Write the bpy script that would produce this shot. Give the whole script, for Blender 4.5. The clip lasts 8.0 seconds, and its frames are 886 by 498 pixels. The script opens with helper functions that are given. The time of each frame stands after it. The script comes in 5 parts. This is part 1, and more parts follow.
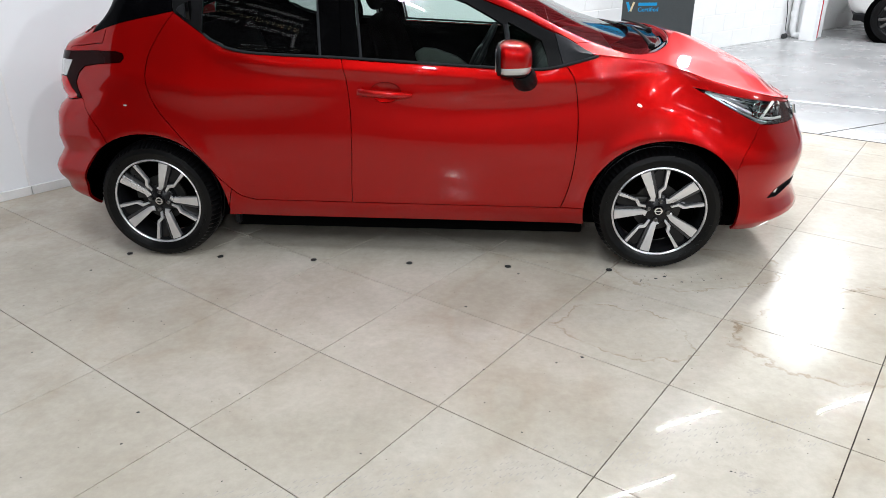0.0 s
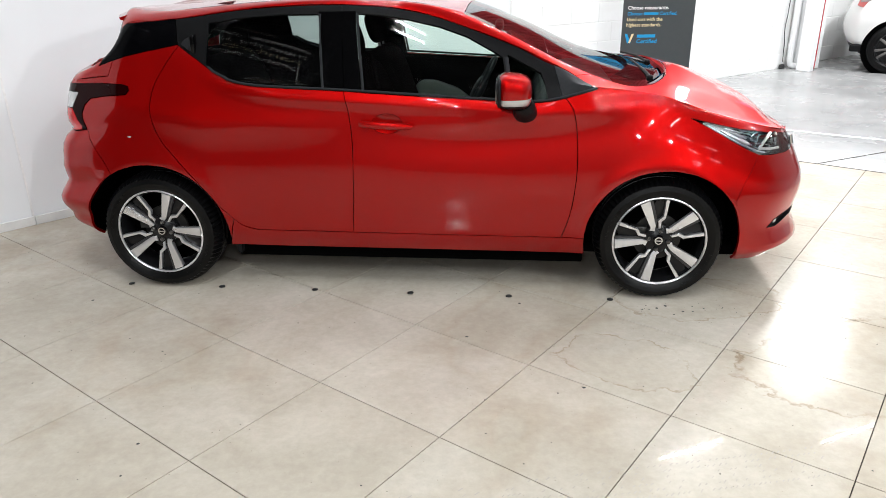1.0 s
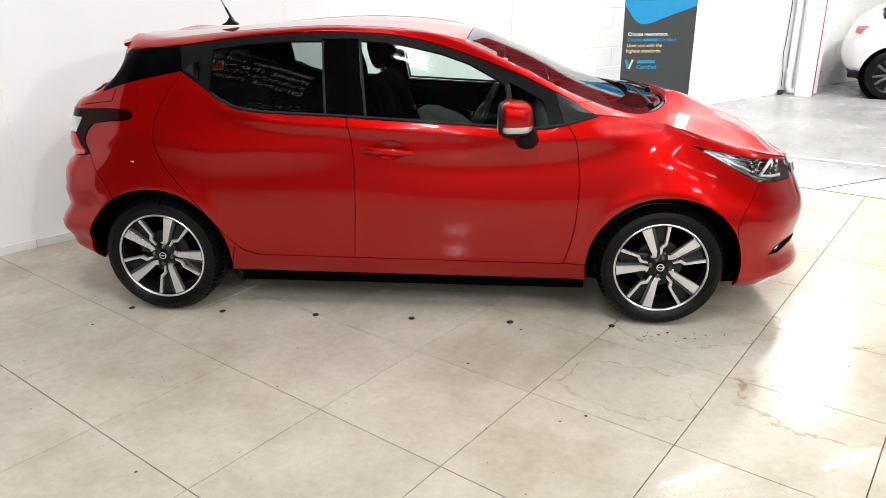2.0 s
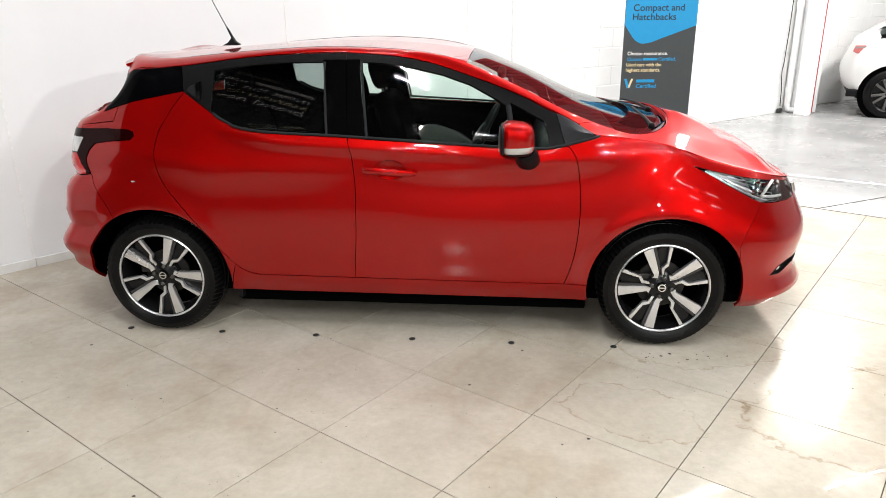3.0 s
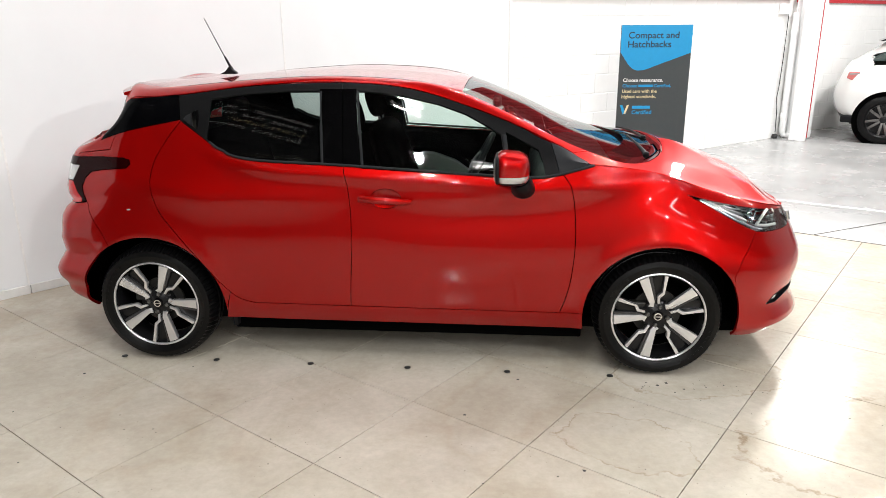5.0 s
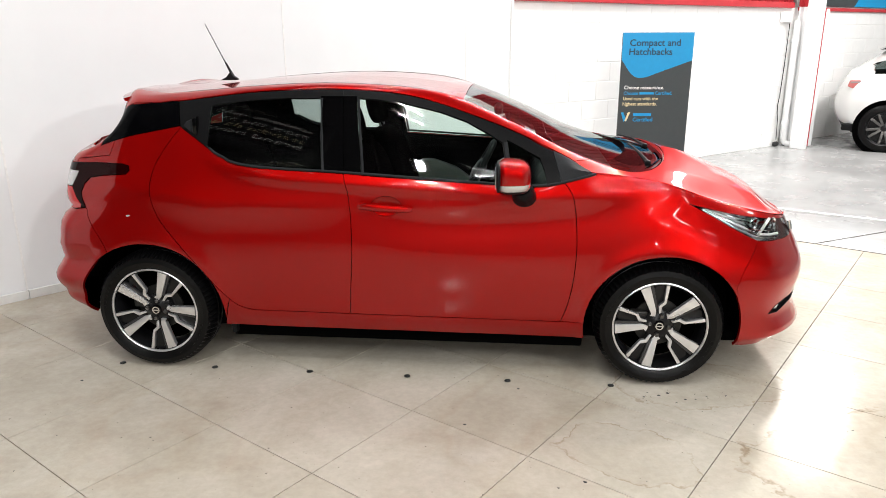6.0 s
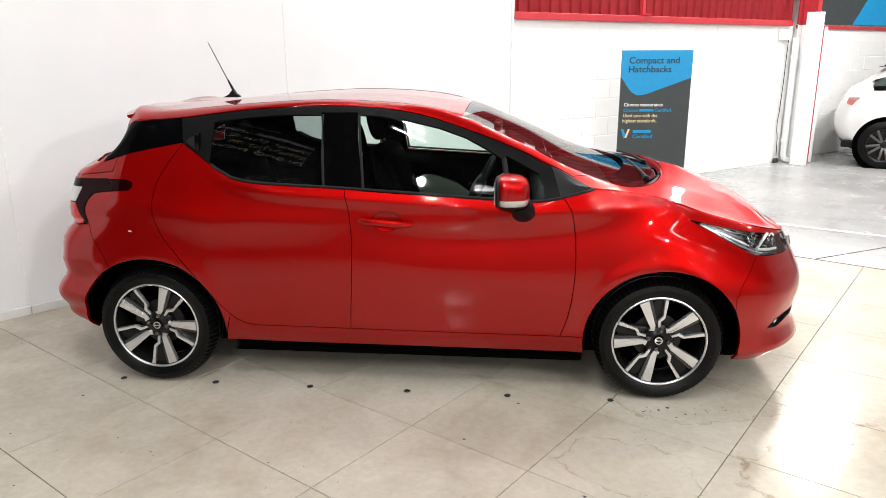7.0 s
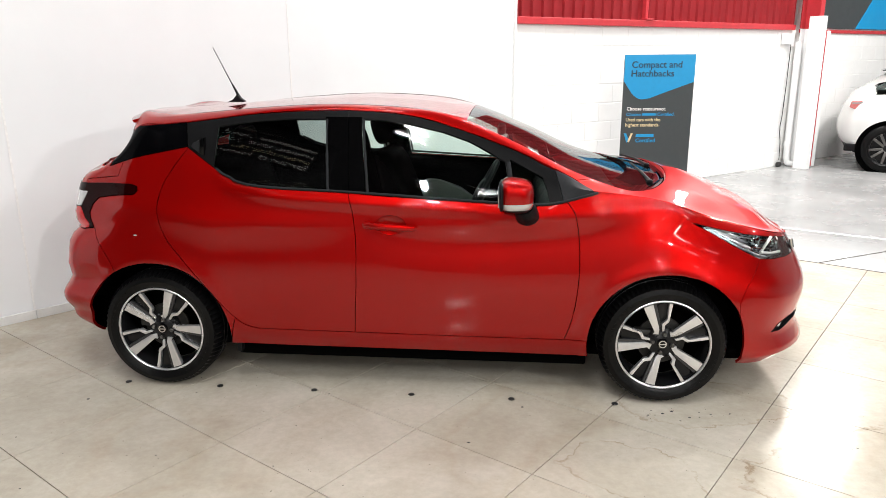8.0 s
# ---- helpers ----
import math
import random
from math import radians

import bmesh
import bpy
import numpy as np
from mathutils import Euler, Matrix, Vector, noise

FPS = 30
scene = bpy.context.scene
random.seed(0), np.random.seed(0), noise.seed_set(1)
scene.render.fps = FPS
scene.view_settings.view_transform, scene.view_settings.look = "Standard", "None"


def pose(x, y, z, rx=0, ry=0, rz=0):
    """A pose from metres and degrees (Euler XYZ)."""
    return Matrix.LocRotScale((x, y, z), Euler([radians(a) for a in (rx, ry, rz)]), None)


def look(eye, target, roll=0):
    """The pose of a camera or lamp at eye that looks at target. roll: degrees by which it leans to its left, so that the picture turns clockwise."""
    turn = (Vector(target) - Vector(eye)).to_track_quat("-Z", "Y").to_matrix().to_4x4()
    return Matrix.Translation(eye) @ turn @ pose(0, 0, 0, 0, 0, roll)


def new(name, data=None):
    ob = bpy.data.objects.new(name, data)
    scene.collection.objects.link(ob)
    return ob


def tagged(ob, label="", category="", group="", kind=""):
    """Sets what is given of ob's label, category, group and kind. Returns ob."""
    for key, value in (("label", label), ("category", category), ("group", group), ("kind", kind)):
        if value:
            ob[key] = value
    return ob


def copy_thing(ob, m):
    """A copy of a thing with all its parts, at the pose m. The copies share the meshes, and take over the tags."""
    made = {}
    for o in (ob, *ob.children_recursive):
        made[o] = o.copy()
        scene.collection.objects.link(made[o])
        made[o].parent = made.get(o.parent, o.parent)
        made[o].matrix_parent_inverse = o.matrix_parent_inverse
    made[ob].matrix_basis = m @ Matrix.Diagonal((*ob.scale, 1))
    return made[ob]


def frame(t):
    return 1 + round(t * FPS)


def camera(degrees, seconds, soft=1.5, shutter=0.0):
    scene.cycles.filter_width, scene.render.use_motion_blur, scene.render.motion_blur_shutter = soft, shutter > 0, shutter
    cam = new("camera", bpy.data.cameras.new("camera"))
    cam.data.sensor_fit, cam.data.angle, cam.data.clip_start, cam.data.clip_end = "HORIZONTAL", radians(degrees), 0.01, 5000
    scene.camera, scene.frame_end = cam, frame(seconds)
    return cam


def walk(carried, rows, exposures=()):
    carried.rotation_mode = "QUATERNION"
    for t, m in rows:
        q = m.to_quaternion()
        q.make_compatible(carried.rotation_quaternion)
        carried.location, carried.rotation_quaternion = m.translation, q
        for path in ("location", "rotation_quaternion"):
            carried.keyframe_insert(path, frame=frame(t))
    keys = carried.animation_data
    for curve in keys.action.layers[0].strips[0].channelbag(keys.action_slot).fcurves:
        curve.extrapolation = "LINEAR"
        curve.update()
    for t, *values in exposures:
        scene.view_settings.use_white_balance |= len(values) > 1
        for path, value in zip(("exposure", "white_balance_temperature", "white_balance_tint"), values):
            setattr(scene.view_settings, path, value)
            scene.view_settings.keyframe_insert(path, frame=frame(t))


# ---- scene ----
cam = camera(63.0, 8.0, soft=0.6)
PATH = [
    (0, (1.798, -3.346, 1.591), (1.621, -1.53, 0.773), -0.8),
    (0.5, (1.804, -3.352, 1.602), (1.623, -1.521, 0.817), -0.7),
    (1, (1.801, -3.354, 1.602), (1.618, -1.507, 0.856), -0.9),
    (1.5, (1.798, -3.35, 1.61), (1.614, -1.491, 0.895), -0.7),
    (3, (1.785, -3.329, 1.633), (1.601, -1.445, 0.986), -0.6),
    (3.5, (1.793, -3.321, 1.642), (1.604, -1.431, 1.016), -0.6),
    (4, (1.791, -3.322, 1.652), (1.608, -1.426, 1.043), -0.5),
    (4.5, (1.799, -3.324, 1.656), (1.619, -1.423, 1.062), -0.6),
    (6, (1.792, -3.295, 1.667), (1.612, -1.387, 1.093), -0.2),
    (6.5, (1.803, -3.304, 1.666), (1.62, -1.39, 1.116), -0.3),
    (7, (1.806, -3.317, 1.662), (1.619, -1.397, 1.134), -0.3),
    (7.5, (1.802, -3.325, 1.663), (1.612, -1.403, 1.145), -0.4),
    (8, (1.799, -3.327, 1.661), (1.605, -1.405, 1.145), -0.4),
]
walk(cam, [(t, look(eye, target, roll)) for t, eye, target, roll in PATH], [(0, -0.10, 5950, 8), (1, 0.04, 6150, 8), (1.7, 0.12, 6400, 8.5), (8, 0.07, 6480, 9)])

# ---- light, world, exposure ----
world = bpy.data.worlds.new("hall_world")
scene.world = world
world.use_nodes = True
world.node_tree.nodes["Background"].inputs[0].default_value = (1.0, 0.98, 0.95, 1)
world.node_tree.nodes["Background"].inputs[1].default_value = 0.05

CEIL = 5.9          # ceiling height
LAMP_Z = 5.5        # height of the strip lights
STRIP_W = 62.0      # watts of one strip


def strip_lamp(x, y, turn, power=STRIP_W):
    d = bpy.data.lights.new("strip_light_lamp", "AREA")
    d.shape, d.size, d.size_y, d.energy, d.color = "RECTANGLE", 0.5 if turn == -20 else 1.1, 0.06 if turn == -20 else 0.035, power, (1.0, 0.985, 0.965)
    ob = new("strip_light_lamp", d)
    ob.matrix_world = pose(x, y, LAMP_Z - 0.065, 0, 0, turn)
    return ob


STRIPS = [(4.63, 6.07, 28), (7.18, 6.68, 28), (3.69, 4.51, 28), (8.8, 5.7, 28), (2.75, 2.95, 28), (10.6, 3.4, 28),
          (7.9, 4.2, 28), (9.7, 7.3, 28), (0.9, 2.2, 28), (1.26, -2.48, -20), (1.16, -2.88, -20), (4.6, -1.5, 28), (6.6, 0.2, 28), (7.2, -3.0, 28), (-1.13, -1.5, 30), (-0.19, -0.96, 30), (0.75, -0.42, 30), (-1.2, -3.8, 12), (5.5, -3.4, 30),
          (0.6, -8.2, 28), (4.6, -7.4, 28)]
for sx, sy, sa in STRIPS:
    strip_lamp(sx, sy, sa, 106 if sx > 2.5 and sy > 2.5 else 11 if sa in (12, 30) else 22 if sx < 1 and sy > -1 else 46)


def flood_lamp(x, y, z, power, size, target):
    d = bpy.data.lights.new("flood_lamp_light", "AREA")
    d.shape, d.size, d.energy, d.color = "DISK", size, power, (1.0, 0.98, 0.95)
    ob = new("flood_lamp_light", d)
    ob.matrix_world = look((x, y, z), target)
    return ob


FLOODS = [(0.7, -10.2, 4.1, 150, (1.0, 0, 0.6)), (0.8, -5.3, 5.3, 70, (0.6, 0, 0.5)), (6.5, -6.5, 5.2, 150, (0.5, 0.5, 0.8)), (4.4, -9.5, 4.6, 70, (2.5, 0, 0.5)), (8.9, -6.0, 3.9, 165, (-0.5, 0.8, 0.8))]
for fx, fy, fz, fp, ft in FLOODS:
    flood_lamp(fx, fy, fz, fp, 0.13, ft)
# strong flood on the far wall, above the parked car: it throws the shadow of the bonnet towards the viewer
WALL_FLOOD = (7.17, 8.60, 4.75, (3.6, 1.0, 0.0))
wf = bpy.data.lights.new("flood_lamp_light", "SPOT")
wf.energy, wf.spot_size, wf.spot_blend, wf.shadow_soft_size, wf.color = 4900, radians(23), 0.9, 0.28, (1.0, 0.98, 0.95)
new("flood_lamp_light", wf).matrix_world = look(WALL_FLOOD[:3], WALL_FLOOD[3])


# ---- materials ----
def mat(name):
    m = bpy.data.materials.new(name)
    m.use_nodes = True
    n = m.node_tree.nodes
    return m, n, m.node_tree.links, n["Principled BSDF"]


def noise_tex(n, l, scale, detail=4, rough=0.55, coord="Object"):
    tc = n.new("ShaderNodeTexCoord")
    t = n.new("ShaderNodeTexNoise")
    t.inputs["Scale"].default_value, t.inputs["Detail"].default_value, t.inputs["Roughness"].default_value = scale, detail, rough
    l.new(tc.outputs[coord], t.inputs["Vector"])
    return t


def ramp(n, l, src, stops):
    r = n.new("ShaderNodeValToRGB")
    e = r.color_ramp.elements
    while len(e) < len(stops):
        e.new(0.5)
    for el, (p, c) in zip(e, stops):
        el.position, el.color = p, (*c, 1)
    l.new(src, r.inputs[0])
    return r


def grey(v):
    return (v, v, v)


def bump(n, l, src, b, strength=0.1, dist=0.01):
    k = n.new("ShaderNodeBump")
    k.inputs["Strength"].default_value, k.inputs["Distance"].default_value = strength, dist
    l.new(src, k.inputs["Height"])
    l.new(k.outputs[0], b.inputs["Normal"])


def simple(name, c, rough=0.5, metal=0.0, coat=0.0, var=0.08, scale=30, bumps=0.05, spec=0.5):
    m, n, l, b = mat(name)
    t = noise_tex(n, l, scale)
    lo = tuple(v * (1 - var) for v in c)
    hi = tuple(min(1, v * (1 + var)) for v in c)
    r = ramp(n, l, t.outputs[0], [(0.3, lo), (0.7, hi)])
    l.new(r.outputs[0], b.inputs["Base Color"])
    rr = ramp(n, l, noise_tex(n, l, scale * 0.2).outputs[0], [(0.3, grey(max(0.02, rough * 0.85))), (0.7, grey(min(1, rough * 1.15)))])
    l.new(rr.outputs[0], b.inputs["Roughness"])
    b.inputs["Metallic"].default_value, b.inputs["Coat Weight"].default_value, b.inputs["Coat Roughness"].default_value = metal, coat, 0.03
    b.inputs["Specular IOR Level"].default_value = spec
    if bumps:
        bump(n, l, noise_tex(n, l, scale * 6).outputs[0], b, bumps, 0.002)
    return m


def paint_mat(name, c, dark, flake=900, metal=0.3, coat=1.0, rough=0.44):
    m, n, l, b = mat(name)
    t = noise_tex(n, l, flake, 1, 0.5)
    r = ramp(n, l, t.outputs[0], [(0.35, dark), (0.65, c)])
    l.new(r.outputs[0], b.inputs["Base Color"])
    b.inputs["Metallic"].default_value = metal
    b.inputs["Roughness"].default_value = rough
    b.inputs["Specular IOR Level"].default_value = 0.3
    b.inputs["Specular Tint"].default_value = (0.9, 0.9 * c[1] / c[0] + 0.06, 0.9 * c[2] / c[0] + 0.06, 1)
    b.inputs["Coat Weight"].default_value = coat
    b.inputs["Coat Roughness"].default_value = 0.006
    b.inputs["Coat IOR"].default_value = 1.45
    return m


def glass_mat(name, tint, rough=0.0):
    m, n, l, b = mat(name)
    n.remove(b)
    tr, gl, mix, fr = n.new("ShaderNodeBsdfTransparent"), n.new("ShaderNodeBsdfGlossy"), n.new("ShaderNodeMixShader"), n.new("ShaderNodeFresnel")
    tr.inputs[0].default_value, gl.inputs[1].default_value, fr.inputs[0].default_value = (*tint, 1), rough, 1.5
    l.new(fr.outputs[0], mix.inputs[0]), l.new(tr.outputs[0], mix.inputs[1]), l.new(gl.outputs[0], mix.inputs[2])
    l.new(mix.outputs[0], n["Material Output"].inputs[0])
    return m


RED = paint_mat("red_metallic_paint", (0.395, 0.0020, 0.0017), (0.31, 0.0015, 0.0013), metal=0.76, coat=1.0, rough=0.41)
WHITE_PAINT = paint_mat("white_car_paint", (0.82, 0.82, 0.80), (0.76, 0.76, 0.75))
GLOSS_BLACK = simple("gloss_black_plastic", (0.0012, 0.0012, 0.0014), 0.05, coat=0.0, bumps=0, spec=0.3)
SATIN_BLACK = simple("satin_black_plastic", (0.007, 0.007, 0.008), 0.42, bumps=0.15, scale=60, spec=0.12)
TRIM_GREY = simple("dark_grey_window_trim", (0.018, 0.019, 0.021), 0.5, bumps=0.1, scale=60, spec=0.08)
MATT_BLACK = simple("matt_black_lining", (0.0015, 0.0015, 0.0015), 0.9, bumps=0.2, spec=0.0)
FABRIC = simple("dark_seat_fabric", (0.0022, 0.0014, 0.0015), 0.95, bumps=0.6, scale=160, spec=0.0)
PALE_TRIM = simple("pale_door_card_vinyl", (0.22, 0.23, 0.21), 0.6, bumps=0.3, scale=120)
FRAME_BLACK = simple("black_window_surround", (0.0045, 0.0045, 0.005), 0.45, bumps=0.1, scale=60, spec=0.08)
SATIN_DARK = simple("satin_black_pillar_film", (0.0012, 0.0012, 0.0016), 0.15, bumps=0, spec=0.05)
LAMP_SILVER = simple("lamp_housing_dark_silver", (0.50, 0.50, 0.51), 0.13, metal=0.9, bumps=0.3, scale=18, var=0.5)
RUBBER = simple("tyre_rubber", (0.002, 0.002, 0.0022), 0.33, bumps=0.25, scale=80, var=0.25, spec=0.2)
ALLOY = simple("machined_alloy", (0.78, 0.78, 0.80), 0.3, metal=0.85, coat=0.3, bumps=0, scale=20, var=0.03)
ALLOY_DARK = simple("dark_grey_alloy", (0.007, 0.007, 0.008), 0.3, metal=0.2, coat=0.1, bumps=0, spec=0.3)
ALLOY_GREY = simple("mid_grey_alloy", (0.045, 0.045, 0.048), 0.32, metal=0.5, coat=0.3, bumps=0, scale=20, var=0.05)
DISC = simple("dull_brake_disc", (0.035, 0.034, 0.032), 0.5, metal=0.6, scale=90)
STEEL = simple("brake_steel", (0.14, 0.135, 0.13), 0.38, metal=1.0, scale=90)
CHROME = simple("chrome", (0.75, 0.75, 0.76), 0.1, metal=1.0, bumps=0)
LAMP_RED = simple("tail_lamp_red_plastic", (0.50, 0.008, 0.010), 0.06, coat=0.3, bumps=0)
LAMP_DARK = simple("smoked_dark_red_plastic", (0.010, 0.0006, 0.0008), 0.05, bumps=0, spec=0.1)
LAMP_PALE = simple("pale_red_lamp_plastic", (0.55, 0.16, 0.15), 0.1, coat=0.5, bumps=0)
LAMP_CLEAR = simple("clear_lamp_plastic", (0.58, 0.58, 0.58), 0.08, metal=0.55, coat=1.0, bumps=0.3, scale=25)
GLASS = glass_mat("clear_tinted_glass", (0.80, 0.90, 0.86))
GLASS_DARK = glass_mat("dark_privacy_glass", (0.42, 0.48, 0.47))
LENS = glass_mat("clear_lens", (0.93, 0.94, 0.95))
WHITE_BOARD = simple("white_painted_board", (0.88, 0.885, 0.885), 0.42, var=0.015, scale=3, bumps=0.04)
PALE_BOARD = simple("pale_cool_white_board", (0.775, 0.79, 0.81), 0.42, var=0.015, scale=3, bumps=0.04)
# for the unseen walls; this grey lightens the car's side by reflection
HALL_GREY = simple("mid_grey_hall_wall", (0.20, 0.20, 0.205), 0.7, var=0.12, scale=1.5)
WHITE_BLOCK = simple("white_painted_blockwork", (0.87, 0.865, 0.855), 0.6, var=0.03, scale=5, bumps=0.25)
MORTAR = simple("painted_mortar", (0.85, 0.845, 0.83), 0.7, var=0.03, bumps=0.3)
SKIRT_WHITE = simple("white_coated_skirting", (0.70, 0.70, 0.69), 0.4, var=0.05, scale=12)
JOINT_GREY = simple("grey_joint_filler", (0.80, 0.80, 0.80), 0.7)
ALU = simple("brushed_aluminium", (0.62, 0.62, 0.62), 0.35, metal=0.8, scale=80)
RED_STEEL = simple("red_painted_steel", (0.50, 0.035, 0.045), 0.4, var=0.08, scale=8)
SIGN_GREY = simple("charcoal_sign_vinyl", (0.045, 0.052, 0.055), 0.38, var=0.04, bumps=0.02)
SIGN_BLUE = simple("cyan_blue_sign_vinyl", (0.005, 0.28, 0.58), 0.38, var=0.03, bumps=0.02)
INK_WHITE = simple("white_print", (0.85, 0.85, 0.83), 0.5, var=0.02, bumps=0)
INK_SAND = simple("sand_print", (0.75, 0.62, 0.36), 0.5, var=0.02, bumps=0)
BANNER_BLACK = simple("near_black_banner_cloth", (0.012, 0.013, 0.014), 0.6, var=0.04, bumps=0.02, spec=0.2)
INK_GREY = simple("pale_grey_print", (0.45, 0.45, 0.44), 0.5, var=0.02, bumps=0)
INK_DIM = simple("dim_brown_print", (0.11, 0.095, 0.08), 0.5, var=0.02, bumps=0)
INK_DARK = simple("dark_navy_print", (0.012, 0.03, 0.045), 0.5, var=0.02, bumps=0)
CEIL_MAT = simple("dark_roof_sheet", (0.012, 0.012, 0.013), 0.7, var=0.06, scale=2)
TUBE_GLOW, _n, _l, _b = mat("lit_tube_diffuser")
_b.inputs["Emission Color"].default_value, _b.inputs["Emission Strength"].default_value = (1.0, 0.985, 0.965, 1), 28
SPOT_BLACK = simple("black_floor_stud", (0.012, 0.012, 0.012), 0.5)


# dried water marks: centre, radii, turn, unevenness, line width, tone
STAINS = [(2.31, -0.62, 0.30, 0.20, -25, 1.1, 0.014, (0.68, 0.62, 0.54)), (3.35, -0.55, 0.62, 0.35, 20, 0.7, 0.014, (0.62, 0.54, 0.45)), (2.75, 0.02, 0.42, 0.22, 10, 0.9, 0.014, (0.70, 0.64, 0.57))]


def tile_mat():
    m, n, l, b = mat("polished_beige_tile")
    geo = n.new("ShaderNodeNewGeometry")
    info = n.new("ShaderNodeObjectInfo")

    def nz(scale, detail, rough=0.6, dist=0.0):
        t = n.new("ShaderNodeTexNoise")
        t.inputs["Scale"].default_value, t.inputs["Detail"].default_value = scale, detail
        t.inputs["Roughness"].default_value, t.inputs["Distortion"].default_value = rough, dist
        l.new(geo.outputs["Position"], t.inputs["Vector"])
        return t.outputs[0]

    def mul(a, c, fac=1.0):
        x = n.new("ShaderNodeMix")
        x.data_type, x.blend_type = "RGBA", "MULTIPLY"
        x.inputs[0].default_value = fac
        l.new(a, x.inputs[6]), l.new(c, x.inputs[7])
        return x.outputs[2]

    base = ramp(n, l, nz(2.2, 5, 0.6, 0.4), [(0.3, (0.425, 0.385, 0.318)), (0.7, (0.545, 0.510, 0.443))]).outputs[0]
    fine = ramp(n, l, nz(26, 6, 0.7), [(0.3, grey(0.87)), (0.65, grey(1.0))]).outputs[0]
    one = ramp(n, l, info.outputs["Random"], [(0.0, (0.94, 0.93, 0.91)), (1.0, (1.0, 1.0, 1.0))]).outputs[0]
    specks = ramp(n, l, nz(75, 2, 0.5), [(0.235, grey(0.35)), (0.26, grey(1.0))]).outputs[0]
    tide = ramp(n, l, nz(0.8, 4, 0.55, 0.2), [(0.55, grey(1)), (0.60, (0.93, 0.905, 0.875)), (0.63, grey(0.975)), (0.75, grey(0.985))]).outputs[0]

    def ring(cx, cy, rx, ry, turn, wob, edge, tone):
        """A dried water mark: a thin brown line round an uneven oval."""
        mp = n.new("ShaderNodeMapping")
        mp.vector_type = "TEXTURE"
        mp.inputs["Location"].default_value, mp.inputs["Rotation"].default_value = (cx, cy, 0), (0, 0, radians(turn))
        mp.inputs["Scale"].default_value = (rx, ry, 9)
        l.new(geo.outputs["Position"], mp.inputs["Vector"])
        ln = n.new("ShaderNodeVectorMath")
        ln.operation = "LENGTH"
        l.new(mp.outputs[0], ln.inputs[0])
        ad = n.new("ShaderNodeMath")
        ad.operation = "MULTIPLY_ADD"
        l.new(nz(5.5, 5, 0.6), ad.inputs[0])
        ad.inputs[1].default_value = wob
        l.new(ln.outputs["Value"], ad.inputs[2])
        half = n.new("ShaderNodeMath")
        half.operation = "MULTIPLY"
        l.new(ad.outputs[0], half.inputs[0])
        half.inputs[1].default_value = 0.4
        q = 0.4 * (1 + wob * 0.5)
        line = ramp(n, l, half.outputs[0], [(q - edge * 3, (0.975, 0.965, 0.95)), (q - edge, (0.965, 0.95, 0.93)), (q, tone), (q + edge * .8, grey(1))])
        broken = n.new("ShaderNodeMix")
        broken.data_type = "RGBA"
        l.new(ramp(n, l, nz(7, 3), [(0.39, grey(0.08)), (0.57, grey(1.0))]).outputs[0], broken.inputs[0])
        broken.inputs[6].default_value = (1, 1, 1, 1)
        l.new(line.outputs[0], broken.inputs[7])
        return broken.outputs[2]

    marks = [ring(*STAINS[0]), ring(*STAINS[1]), ring(*STAINS[2])]
    c = mul(mul(mul(mul(base, fine), one), specks), tide)
    for k in marks:
        c = mul(c, k)
    l.new(c, b.inputs["Base Color"])
    rr = ramp(n, l, nz(3.5, 5, 0.65), [(0.3, grey(0.13)), (0.75, grey(0.2))]).outputs[0]
    l.new(rr, b.inputs["Roughness"])
    b.inputs["Specular IOR Level"].default_value = 0.015
    rc = ramp(n, l, nz(3.5, 5, 0.65), [(0.3, grey(0.012)), (0.75, grey(0.035))]).outputs[0]
    l.new(rc, b.inputs["Coat Roughness"])
    b.inputs["Coat Weight"].default_value = 0.28
    b.inputs["Coat IOR"].default_value = 1.45
    bump(n, l, nz(1.6, 2), b, 0.03, 0.01)
    return m


def concrete_mat():
    m, n, l, b = mat("polished_grey_concrete")
    a = ramp(n, l, noise_tex(n, l, 0.9, 8, 0.65).outputs[0], [(0.3, (0.26, 0.26, 0.26)), (0.7, (0.43, 0.43, 0.425))])
    l.new(a.outputs[0], b.inputs["Base Color"])
    r = ramp(n, l, noise_tex(n, l, 2.5, 6).outputs[0], [(0.3, grey(0.14)), (0.7, grey(0.34))])
    l.new(r.outputs[0], b.inputs["Roughness"])
    b.inputs["Specular IOR Level"].default_value = 0.25
    bump(n, l, noise_tex(n, l, 14, 5).outputs[0], b, 0.08, 0.004)
    return m


TILE = tile_mat()
CONCRETE = concrete_mat()
JOINT = simple("dark_tile_joint", (0.075, 0.065, 0.055), 0.8)
DUST = simple("dry_grey_dust", (0.36, 0.335, 0.30), 0.8)
DIRT = simple("black_grime", (0.03, 0.03, 0.03), 0.8)


# ---- mesh helpers ----
def mesh_of(name, bm, material, smooth=None):
    me = bpy.data.meshes.new(name)
    bm.normal_update()
    if smooth is not None:
        for f in bm.faces:
            f.smooth = True
        for e in bm.edges:
            e.smooth = not (len(e.link_faces) == 2 and e.calc_face_angle(0) > radians(smooth))
    bm.to_mesh(me)
    bm.free()
    for m in (material if isinstance(material, (list, tuple)) else [material]):
        me.materials.append(m)
    return me


def whole(ob):
    """The place of ob in the hall, by its parents."""
    m = Matrix()
    while ob:
        m = ob.matrix_basis @ m
        ob = ob.parent
    return m


